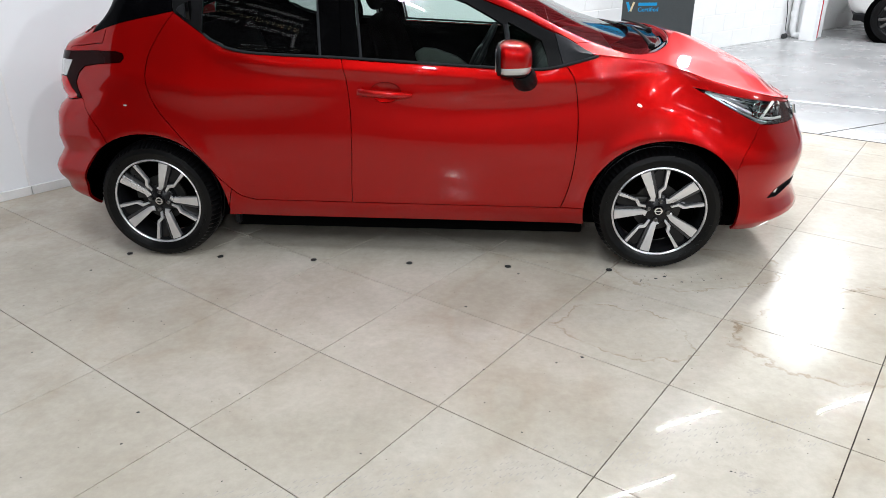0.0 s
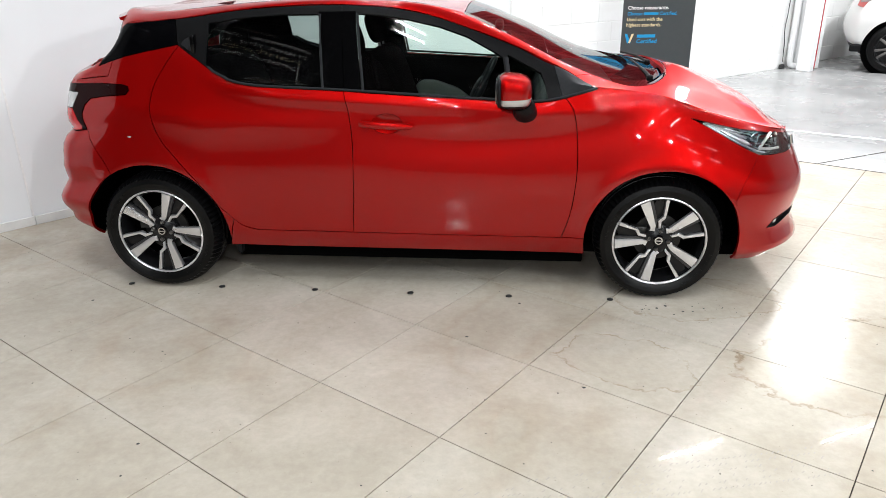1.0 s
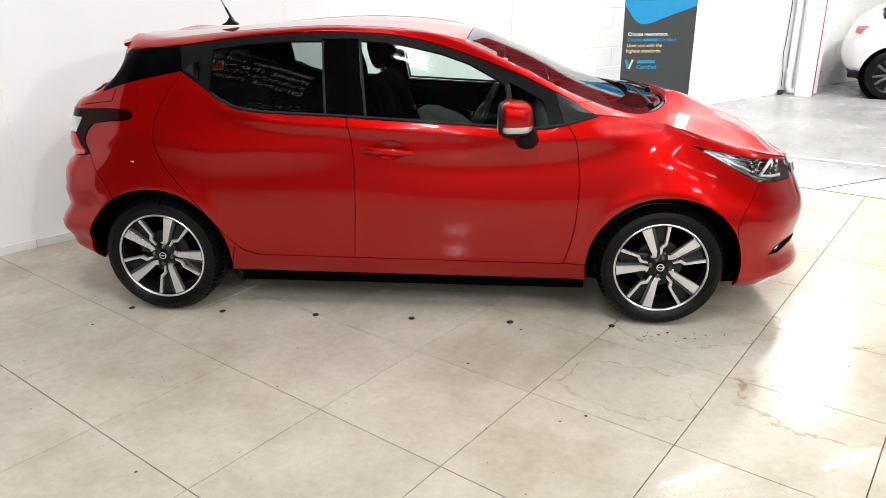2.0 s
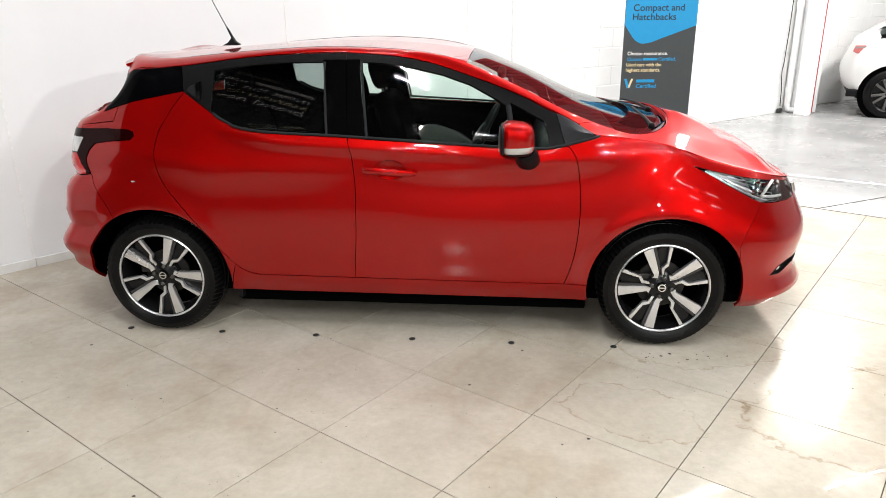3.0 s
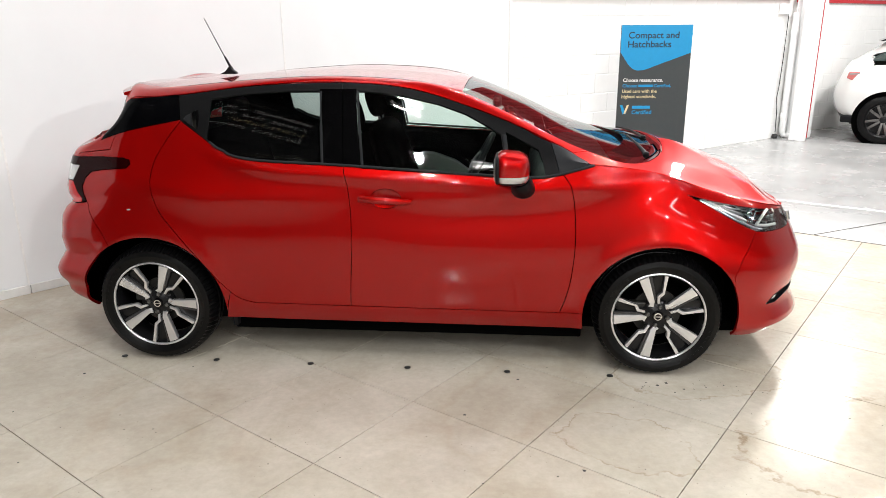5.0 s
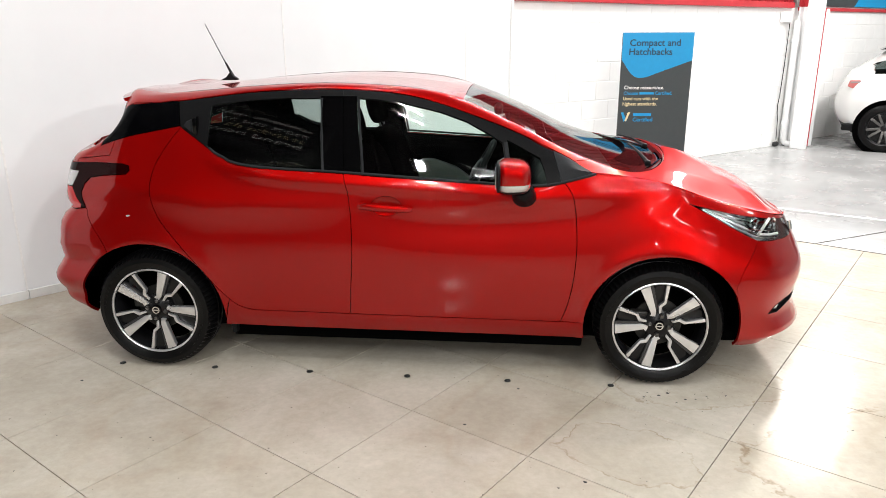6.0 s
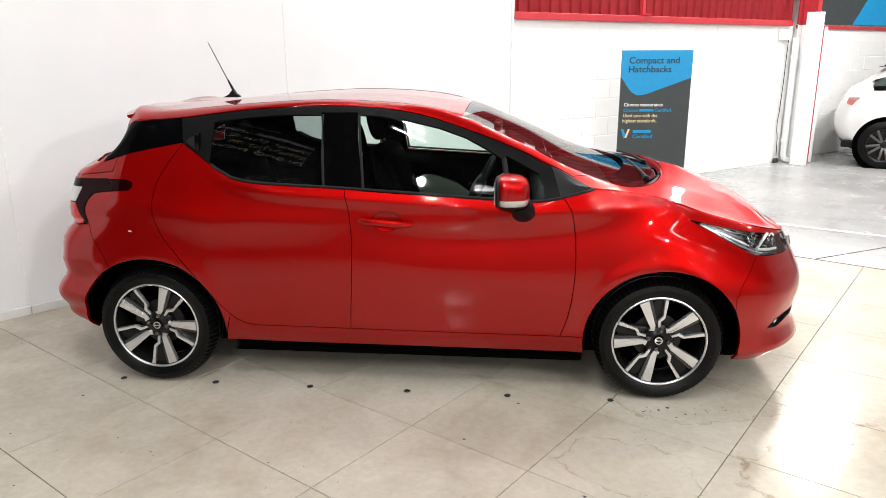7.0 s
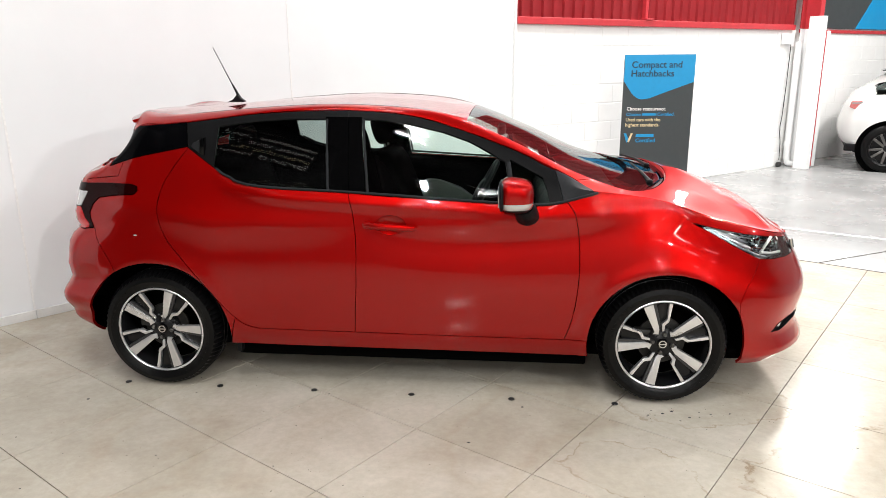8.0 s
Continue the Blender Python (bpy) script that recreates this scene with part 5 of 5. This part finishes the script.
sw = suv_wheel()
sw.parent = suv
sw.matrix_local = pose(0, -.93, .370)
for x in (0, 2.74):
    for s in (-1, 1):
        if (x, s) != (0, -1):
            copy_thing(sw, pose(x, s * .93, .368, 0, 0, 0 if s < 0 else 180)).parent = suv
        lin = lathe([(.30, .02), (.435, .02), (.435, .32), (.0, .32)], 40)
        part("arch_liner", lin, MATT_BLACK, suv, m=SUV_M @ pose(x, s * .92, .37, 0, 0, 0 if s < 0 else 180), smooth=40)


# ---- details of the hatchback (near side, mirrored where both sides have them) ----
CM = Matrix.Translation((0, CAR_Y, 0))


def rounded(sx, sy, sz, at, power=3.2, seg=28, rings=18):
    """A rounded box: a ball squared off."""
    bm = bmesh.new()
    bmesh.ops.create_uvsphere(bm, u_segments=seg, v_segments=rings, radius=1)
    for v in bm.verts:
        k = (abs(v.co.x) ** power + abs(v.co.y) ** power + abs(v.co.z) ** power) ** (-1 / power)
        v.co = Vector((v.co.x * k * sx / 2 + at[0], v.co.y * k * sy / 2 + at[1], v.co.z * k * sz / 2 + at[2]))
    return bm


def keep(bm, co, no):
    """Cuts a closed mesh with a plane, keeps the side that no points away from, and closes it."""
    g = bm.verts[:] + bm.edges[:] + bm.faces[:]
    r = bmesh.ops.bisect_plane(bm, geom=g, plane_co=co, plane_no=no, clear_outer=True)
    ed = [e for e in r["geom_cut"] if isinstance(e, bmesh.types.BMEdge)]
    if ed:
        bmesh.ops.edgeloop_fill(bm, edges=ed)
    return bm


def mirror_shape(bm):
    """Door mirror outline: deeper below the middle, drawn in towards the front."""
    for v in bm.verts:
        k = (v.co.x - 1.73) / 0.16
        v.co.z += 0.012 * (1 - k) * (1 if v.co.z > 1.05 else -0.4) - 0.010 * k
        v.co.y += 0.03 * k
    return bm


def add_mirror(s, door):
    f = Matrix.Diagonal((1, s, 1, 1))

    def put(name, bm, material, parent, label="", smooth=40):
        if s < 0:
            bm.transform(f)
            bmesh.ops.reverse_faces(bm, faces=bm.faces[:])
        return part(name, bm, material, parent, label, m=CM, smooth=smooth)
    at, size = (1.808, -.945, 1.050), (.158, .215, .142)
    body = put("mirror", keep(mirror_shape(rounded(*size, at)), (0, 0, 1.022), (0, 0, -1)), RED, door, "red door mirror cap")
    low = mirror_shape(rounded(size[0] * 1.005, size[1] * 1.005, size[2] * 1.0, at))
    low = keep(keep(low, (0, 0, 1.0215), (0, 0, 1)), (0, 0, .992), (0, 0, -1))
    put("indicator", low, LAMP_CLEAR, body, "clear indicator lens along the mirror")
    low = keep(mirror_shape(rounded(size[0] * .99, size[1] * .99, size[2] * 1.02, at)), (0, 0, .9915), (0, 0, 1))
    put("mirror_underside", low, SATIN_BLACK, body, "black plastic underside")
    rim = rounded(.024, size[1] * .97, size[2] * .95, (1.742, -.945, 1.048), 3.2)
    put("mirror_rim", rim, SATIN_BLACK, body, "black plastic mirror rim", 50)
    put("mirror_glass", box(.004, .15, .095, (1.7285, -.945, 1.05), .0015), CHROME, body)
    stalk = tube([(1.845, -.905, .985), (1.853, -.885, .965), (1.858, -.858, .945), (1.86, -.83, .93)], [.040, .046, .046, .050], 16)
    for v in stalk.verts:
        v.co.x = 1.855 + (v.co.x - 1.855) * 1.15
    put("mirror_stalk", stalk, SATIN_BLACK, body, "black plastic mirror stalk", 60)


def add_handle(s, door):
    f = Matrix.Diagonal((1, s, 1, 1))
    zf = lambda x: .8785 - (x - 1.09) * .055
    y0 = -.846

    def put(name, bm, material, parent, label="", smooth=50):
        if s < 0:
            bm.transform(f)
            bmesh.ops.reverse_faces(bm, faces=bm.faces[:])
        return part(name, bm, material, parent, label, m=CM, smooth=smooth)
    co, _, faces, _ = panel("scoop", inset=0, depth=0.001)
    bm = bmesh.new()
    vs = []
    for c in co[:max(max(r) for r in faces) + 1]:
        k = min(1, math.hypot((c.x - 1.205) / .0735, (c.z - .872) / .047))
        vs.append(bm.verts.new((c.x, c.y + .0145 * (1 - k ** 3), c.z)))
    for r in faces:
        bm.faces.new([vs[i] for i in r])
    put("handle_recess", bm, RED, door)
    bar = tube([(1.085, y0 - .012, zf(1.085)), (1.10, y0 - .022, zf(1.1)), (1.15, y0 - .030, zf(1.15)), (1.21, y0 - .033, zf(1.21)), (1.27, y0 - .030, zf(1.27)), (1.315, y0 - .020, zf(1.315)), (1.33, y0 - .008, zf(1.33))],
               [.012, .0155, .0165, .0165, .016, .0145, .009], 14)
    for v in bar.verts:
        v.co.y = y0 - .012 + (v.co.y - y0 + .012) * .75
    h = put("door_handle", bar, RED, door, "red door handle")
    put("lock_cap", rounded(.040, .014, .036, (1.095, y0 - .014, zf(1.095)), 2.8), RED, h)
    ring = tube([(1.095 + .006 * math.cos(a), y0 - .0225, zf(1.095) + .006 * math.sin(a)) for a in [k * math.pi / 6 for k in range(12)]], .0018, 6, True)
    put("lock_ring", ring, CHROME, h)


for s, df, dr in zip((1, -1), doors_f, doors_r):
    add_mirror(s, df)
    add_handle(s, df)
    f = Matrix.Diagonal((1, s, 1, 1))

    def put(name, bm, material, parent, label="", smooth=40, s=s, f=f):
        if s < 0:
            bm.transform(f)
            bmesh.ops.reverse_faces(bm, faces=bm.faces[:])
        return part(name, bm, material, parent, label, m=CM, smooth=smooth)
    # upper rear door handle in the black corner
    put("hidden_handle", prism([(.190, 1.233), (.205, 1.252), (.235, 1.265), (.232, 1.20)], -.722, -.69, .004), TRIM_GREY, dr, "black handle recess in the window corner")
    put("handle_grip", prism([(.238, 1.268), (.262, 1.279), (.258, 1.188), (.236, 1.198)], -.728, -.69, .005), GLOSS_BLACK, dr, "black handle grip in the window corner")
    # bright seals beside the panes
    for nm, d, x0, z0, w0, x1, z1, w1 in (("window_seal", df, 1.092, 1.022, .797, 1.052, 1.362, .640), ("window_seal", dr, .897, 1.036, .795, .870, 1.362, .640), ("pane_post", df, 1.795, .984, .805, 1.766, 1.160, .690)):
        put(nm, tube([(x0, -w0, z0), ((x0 + x1) / 2, -(w0 + w1) / 2 - .010, (z0 + z1) / 2), (x1, -w1, z1)], .007 if nm == "window_seal" else .012, 8), TRIM_GREY, d)
    # small reflective oval on the rear wing, mud flap
    put("side_oval", rounded(.030, .012, .012, (-.085, -.839, .803), 2.5), LAMP_CLEAR, wings_r[0 if s > 0 else 1], "small clear oval on the rear wing")
    put("mud_flap", prism([(.372, .30), (.405, .30), (.40, .175), (.378, .18)], -.80, -.64, .004), SATIN_BLACK, car, "black plastic mud flap")
    # head lamp inside
    hl = heads[0 if s > 0 else 1]
    for (x, w, z), r in (((2.965, .655, .768), .036), ((3.085, .565, .742), .040)):
        bowl = lathe([(.006, .03), (r * .6, .022), (r, .0), (r + .006, -.004), (r + .008, .0)], 28)
        bowl.transform(Matrix.Translation((x, -w, z)) @ pose(0, 0, 0, 0, 0, 52))
        b = put("projector", bowl, CHROME, hl, "chrome projector bowl")
        ln = rounded(r * 1.25, r * .8, r * 1.25, (0, .012, 0), 2.0)
        ln.transform(Matrix.Translation((x, -w, z)) @ pose(0, 0, 0, 0, 0, 52))
        put("projector_lens", ln, LENS, b)
    hx = (2.632, 2.74, 2.83, 2.90, 2.975, 3.05, 3.16)
    for k in range(9):                      # bright blades that fan out from the rear corner
        fr = (k + .5) / 9
        pts = []
        for x in np.linspace(2.70 + .01 * k, (3.02, 2.99, 2.95, 3.06, 2.93, 2.98, 3.0, 3.05, 3.17)[k], 7):
            zt = np.interp(x, (2.632, 2.74, 2.90, 3.02, 3.12, 3.215), (.893, .862, .822, .795, .772, .745))
            zl = np.interp(x, hx, (.893, .838, .785, .748, .712, .698, .688))
            z = zl + (zt - zl) * fr
            d = (GRID[..., 0] - x) ** 2 + (GRID[..., 2] - z) ** 2 + (GRID[..., 1] < .3) * 9
            pts.append((x, -GRID[np.unravel_index(np.argmin(d), d.shape)][1] + .030 + .006 * (k % 2), z))
        put("reflector_strip", tube(pts, [.0028 + .0014 * (k % 3)] + [.0046 + .0022 * (k % 3)] * 5 + [.003], 8), CHROME if k % 2 else ALLOY, hl, "bright reflector strip")
    put("light_guide", tube([(3.0, -.640, .720), (3.045, -.605, .775), (3.06, -.59, .79)], .007, 8), INK_WHITE, hl, "white L-shaped light guide")
    put("light_guide", tube([(3.0, -.645, .722), (3.06, -.61, .712), (3.12, -.55, .706)], .007, 8), INK_WHITE, hl, "white L-shaped light guide")
    put("lamp_edge", tube([(3.215, -.43, .742), (3.225, -.435, .70)], .010, 8), CHROME, hl)
    # fog lamp
    fog = rounded(.040, .022, .034, (0, 0, 0), 3.0)
    fog.transform(Matrix.Translation((3.105, -.680, .372)) @ pose(0, 0, 0, 0, 25, 42))
    put("fog_lamp", fog, LAMP_CLEAR, bump_f, "small clear fog lamp")

# mouldings: waist strip, roof channel
for s in (1, -1):
    pts = [p for p in BELT if p[0] > .30]

    def w_at(x, z):
        d = (GRID[..., 0] - x) ** 2 + (GRID[..., 2] - z) ** 2 + (GRID[..., 1] < .4) * 9
        return GRID[np.unravel_index(np.argmin(d), d.shape)][1]
    part("waist_moulding", tube([(x, -s * (w_at(x, z) + .003), z + .006) for x, z in pts], .0065, 8), TRIM_GREY, car, "dark grey waist moulding", m=CM, smooth=60)
    rp = [GRID[np.argmin(abs(GS - 7.0)), k] for k in range(0, GRID.shape[1], 3) if 4.6 < GU[k] < 8.9]
    part("roof_channel", tube([(x, -s * (w - .006), z - .0005) for x, w, z in rp], .0022, 6), SATIN_BLACK, car, "thin black roof channel", m=CM, smooth=60)

# roof spoiler
sp = bmesh.new()
ring = []
for k in range(13):
    t = -1 + 2 * k / 12
    w = .545 * t
    back = -.195 - .16 * (1 - t * t)
    zt = 1.350 - .012 * (1 - abs(t)) * -1
    ring.append([sp.verts.new(c) for c in ((.0, w, 1.368 + .0155 * (1 - t * t)), (back + .06, w, zt + .014), (back, w, zt - .002), (back + .006, w, zt - .014), (back + .10, w, zt - .03), (.02, w * 1.02, 1.345))])
for p, q in zip(ring, ring[1:]):
    for k in range(5):
        sp.faces.new((p[k], q[k], q[k + 1], p[k + 1]))
sp.faces.new(ring[0]), sp.faces.new(ring[-1][::-1])
bmesh.ops.recalc_face_normals(sp, faces=sp.faces[:])
part("roof_spoiler", sp, RED, tailgate, "red roof spoiler", m=CM, smooth=35)

# aerial
part("aerial_base", prism([(.115, 1.408), (.150, 1.425), (.172, 1.452), (.182, 1.450), (.190, 1.432), (.215, 1.416), (.215, 1.408)], -.017, .017, .006), SATIN_BLACK, roof, "black aerial foot", m=CM, smooth=40)
part("aerial", tube([(.176, 0, 1.448), (.150, 0, 1.502), (.146, 0, 1.508), (.047, 0, 1.716)], [.008, .006, .0028, .0022], 8), SATIN_BLACK, roof, "thin black whip aerial", m=CM, smooth=60)
part("rear_wiper", tube([(-.42, .10, 1.16), (-.47, -.05, 1.125), (-.43, -.30, 1.12)], [.012, .010, .006], 8), SATIN_BLACK, tailgate, "black rear wiper", m=CM, smooth=60)

# cowl and wipers
cowl = bmesh.new()
prev = None
for k in range(25):
    t = -1 + 2 * k / 24
    w = .585 * t
    xb = 2.52 - .165 * t * t
    zb = 1.030 - .010 * t * t
    p = [cowl.verts.new((xb - .10, w, zb + .035)), cowl.verts.new((xb, w, zb + .012)), cowl.verts.new((xb + .07, w * .98, zb - .004)), cowl.verts.new((xb + .10, w * .96, zb + .006))]
    if prev:
        for i in range(3):
            cowl.faces.new((prev[i], p[i], p[i + 1], prev[i + 1]))
    prev = p
bmesh.ops.solidify(cowl, geom=cowl.faces[:], thickness=.006)
part("scuttle", cowl, GLOSS_BLACK, car, "black plastic scuttle under the windscreen", m=CM, smooth=40)
for pts in ([(2.49, -.42, 1.030), (2.48, -.25, 1.046), (2.46, .05, 1.058)], [(2.56, .10, 1.04), (2.53, .35, 1.045), (2.47, .55, 1.042)]):
    part("wiper", tube(pts, [.010, .007, .005], 8), SATIN_BLACK, car, "black windscreen wiper", m=CM, smooth=60)
    part("wiper_pivot", rounded(.032, .032, .024, pts[0], 2.4), SATIN_BLACK, car, m=CM, smooth=60)

# ---- cabin ----
def seat(x, y, base_z=.42, material=FABRIC):
    st = new("seat")
    st.parent = car
    cush = rounded(.50, .50, .17, (x + .05, y, base_z), 4)
    part("seat_cushion", cush, material, st, m=CM, smooth=60)
    back = rounded(.16, .50, .62, (0, 0, .30), 4)
    for v in back.verts:
        if abs(v.co.y) > .14:
            v.co.x += .03 * (abs(v.co.y) - .14) / .11
    back.transform(Matrix.Translation((x - .19, y, base_z + .06)) @ pose(0, 0, 0, 0, -18, 0))
    part("backrest", back, material, st, m=CM, smooth=60)
    head = rounded(.10, .27, .19, (0, 0, .74), 3)
    head.transform(Matrix.Translation((x - .20, y, base_z + .04)) @ pose(0, 0, 0, 0, -16, 0))
    part("headrest", head, material, st, m=CM, smooth=60)
    for dy in (-.06, .06):
        bar = tube([(0, dy, .60), (0, dy, .70)], .007, 8)
        bar.transform(Matrix.Translation((x - .20, y, base_z + .04)) @ pose(0, 0, 0, 0, -16, 0))
        part("headrest_post", bar, STEEL, st, m=CM)
    return st


seat(1.36, -.36, .47)
seat(1.36, .36, .47)
bench = new("rear_bench")
bench.parent = car
part("bench_cushion", rounded(.55, 1.25, .2, (.52, 0, .48), 5), FABRIC, bench, m=CM, smooth=60)
bk = rounded(.16, 1.25, .62, (0, 0, .3), 5)
bk.transform(Matrix.Translation((.24, 0, .52)) @ pose(0, 0, 0, 0, -20, 0))
part("bench_back", bk, FABRIC, bench, m=CM, smooth=60)
for y in (-.4, .4):
    part("headrest", rounded(.10, .26, .16, (.05, y, 1.16), 3), FABRIC, bench, m=CM, smooth=60)
dash = prism([(1.95, .60), (1.92, .86), (1.98, .95), (2.12, .985), (2.33, .99), (2.33, .60)], -.70, .70, .02)
part("dashboard", dash, SATIN_BLACK, car, "black dashboard", m=CM, smooth=40)
sw_c = Vector((1.62, -.36, .955))
sw_m = Matrix.Translation(sw_c) @ pose(0, 0, 0, 0, -62, 0)
wheel_bm = tube([(.18 * math.cos(a), .18 * math.sin(a), 0) for a in [2 * math.pi * k / 32 for k in range(32)]], .015, 10, True)
wheel_bm.transform(sw_m)
stw = part("steering_wheel", wheel_bm, SATIN_BLACK, car, "black steering wheel", m=CM, smooth=60)
hubbm = rounded(.15, .17, .06, (0, 0, .0), 3)
hubbm.transform(sw_m)
part("wheel_hub", hubbm, SATIN_BLACK, stw, m=CM, smooth=60)
for a in (0, 180, 270):
    p = polar(.17, a)
    sb = tube([(p[0] * .3, p[1] * .3, 0), (p[0], p[1], 0)], .013, 8)
    sb.transform(sw_m)
    part("wheel_spoke", sb, SATIN_BLACK, stw, m=CM, smooth=60)
part("cabin_floor", box(2.3, 1.3, .04, (1.15, 0, .30), .01), MATT_BLACK, car, m=CM)
part("door_card", prism([(1.14, .70), (1.15, .815), (1.20, .845), (1.28, .842), (1.43, .79), (1.53, .715), (1.50, .68)], .69, .74, .012), PALE_TRIM, doors_f[1], "pale grey door card", m=CM, smooth=40)
part("belt_strap", tube([(1.10, -.60, 1.18), (1.14, -.585, .95), (1.18, -.57, .62)], .012, 6), FABRIC, car, "seat belt strap", m=CM)
part("rear_view_mirror", rounded(.05, .22, .06, (1.72, 0, 1.255), 3), SATIN_BLACK, car, "black inside mirror", m=CM, smooth=60)


# ---- pieces of walls and floor ----
blk_l, blk_h, jt = 0.44, 0.2205, 0.008
block = mesh_of("block", box(blk_l - jt, 0.02, blk_h - jt, (0, 0, 0), 0.004, 1), WHITE_BLOCK)
half = mesh_of("block", box(blk_l / 2 - jt, 0.02, blk_h - jt, (0, 0, 0), 0.004, 1), WHITE_BLOCK)
rng = random.Random(4)


def lay_blocks(parent, x0, x1, y):
    for r in range(9):
        x = x0
        z = blk_h * (r + .5)
        if r % 2:
            ob = new("block", half)
            ob.parent = parent
            ob.matrix_local = pose(x + blk_l / 4, y, z)
            x += blk_l / 2
        while x + blk_l * .5 < x1:
            full = x + blk_l <= x1 + .02
            ob = new("block", block if full else half)
            ob.parent = parent
            ob.matrix_local = pose(x + (blk_l / 2 if full else blk_l / 4), y + rng.uniform(-.0012, .0012), z)
            x += blk_l if full else blk_l / 2


lay_blocks(wall_2, 0.0, 5.28, 0.0175)
lay_blocks(wall_3, 5.5, 10.8, 0.1375)

tile_me = mesh_of("tile", box(TILE_S - .0035, TILE_S - .0035, .02, (0, 0, -.0099), .0012, 1), TILE)
cut_w = (TILE_END - 8) * TILE_S
tile_cut = mesh_of("tile", box(TILE_S - .0035, cut_w - .0035, .02, (0, 0, -.0099), .0012, 1), TILE)
for b in range(-5, 14):
    for a in range(-5, 9):
        if a == 8:
            x, y = tile_at(b + .5, 8 + (TILE_END - 8) / 2)
        else:
            x, y = tile_at(b + .5, a + .5)
        # leave out what lies behind the walls
        q = M1.inverted() @ Vector((x, y, 0))
        p = M2.inverted() @ Vector((x, y, 0))
        if (q.y > 0.5 and q.x < 5.2) or (p.y > 0.5 and p.x > -.5):
            continue
        ob = new("tile", tile_cut if a == 8 else tile_me)
        ob.matrix_world = pose(x, y, 0, 0, 0, TILE_A)
        ob.parent = floor
        ob.matrix_parent_inverse = floor.matrix_world.inverted()
# plain paving behind the camera, as one sheet
x, y = tile_at(4.5, -5 - 8)
rest = part("floor_behind", box(19 * TILE_S * 1.8, 16 * TILE_S, .02, (0, 0, -.0099)), TILE, m=pose(x, y, 0, 0, 0, TILE_A))
tagged(rest, "polished beige stone floor behind the viewpoint", "floor", kind="structure")

# dark specks and grit trodden onto the tiles
rs = random.Random(11)
bm = bmesh.new()
for k in range(150):
    if k < 28:
        x, y = rs.gauss(2.72, .16), rs.gauss(-.12, .05)
    else:
        x, y = rs.uniform(-1.2, 4.2), rs.uniform(-2.4, .15)
    r = rs.uniform(.002, .0055) if k % 9 else rs.uniform(.006, .010)
    a0 = rs.uniform(0, 3)
    vs = [bm.verts.new((x + r * rs.uniform(.6, 1.2) * math.cos(a0 + i * 1.0472), y + r * rs.uniform(.5, 1.0) * math.sin(a0 + i * 1.0472), .0006)) for i in range(6)]
    top = bm.verts.new((x, y, .0018))
    for i in range(6):
        bm.faces.new((vs[i], vs[(i + 1) % 6], top))
tagged(part("floor_grit", bm, DIRT), "small dark specks of grit on the tiles", "dirt", kind="stuff")

# faint dry tyre tread marks that cross the tiles, and two dusty shoe marks
rs = random.Random(5)
bm = bmesh.new()
A, B = Vector((0.80, -1.75, 0)), Vector((2.85, -1.16, 0))
way = (B - A).normalized()
side = Vector((-way.y, way.x, 0))
length = (B - A).length
for lane in range(6):
    d = 0.0
    while d < length:
        d += rs.uniform(.016, .024)
        if rs.random() < .45 + .3 * math.sin(d * 3.1 + lane):
            continue
        c = A + way * d + side * (-.13 + .028 * lane) + side * .02 * math.sin(d * 2)
        u = (way + side * rs.uniform(.5, .9)).normalized() * rs.uniform(.005, .010)
        v = Vector((-u.y, u.x, 0)).normalized() * rs.uniform(.0012, .0022)
        bm.faces.new([bm.verts.new(c + k + Vector((0, 0, .0007))) for k in (u + v, v - u, -u - v, u - v)])
tagged(part("tyre_marks", bm, DUST), "faint grey tyre tread marks on the tiles", "dirt", kind="stuff")
bm = bmesh.new()
for cx, cy in ((2.558, -1.483), (2.571, -1.557)):
    for k in range(26):
        c = Vector((cx + rs.gauss(0, .016), cy + rs.gauss(0, .010), .0007))
        r = rs.uniform(.002, .006)
        a0 = rs.uniform(0, 3)
        bm.faces.new([bm.verts.new(c + Vector((r * math.cos(a0 + i * 1.2566), r * .6 * math.sin(a0 + i * 1.2566), k * .00001))) for i in range(5)])
tagged(part("shoe_marks", bm, DUST), "small dusty grey shoe marks on the tiles", "dirt", kind="stuff")
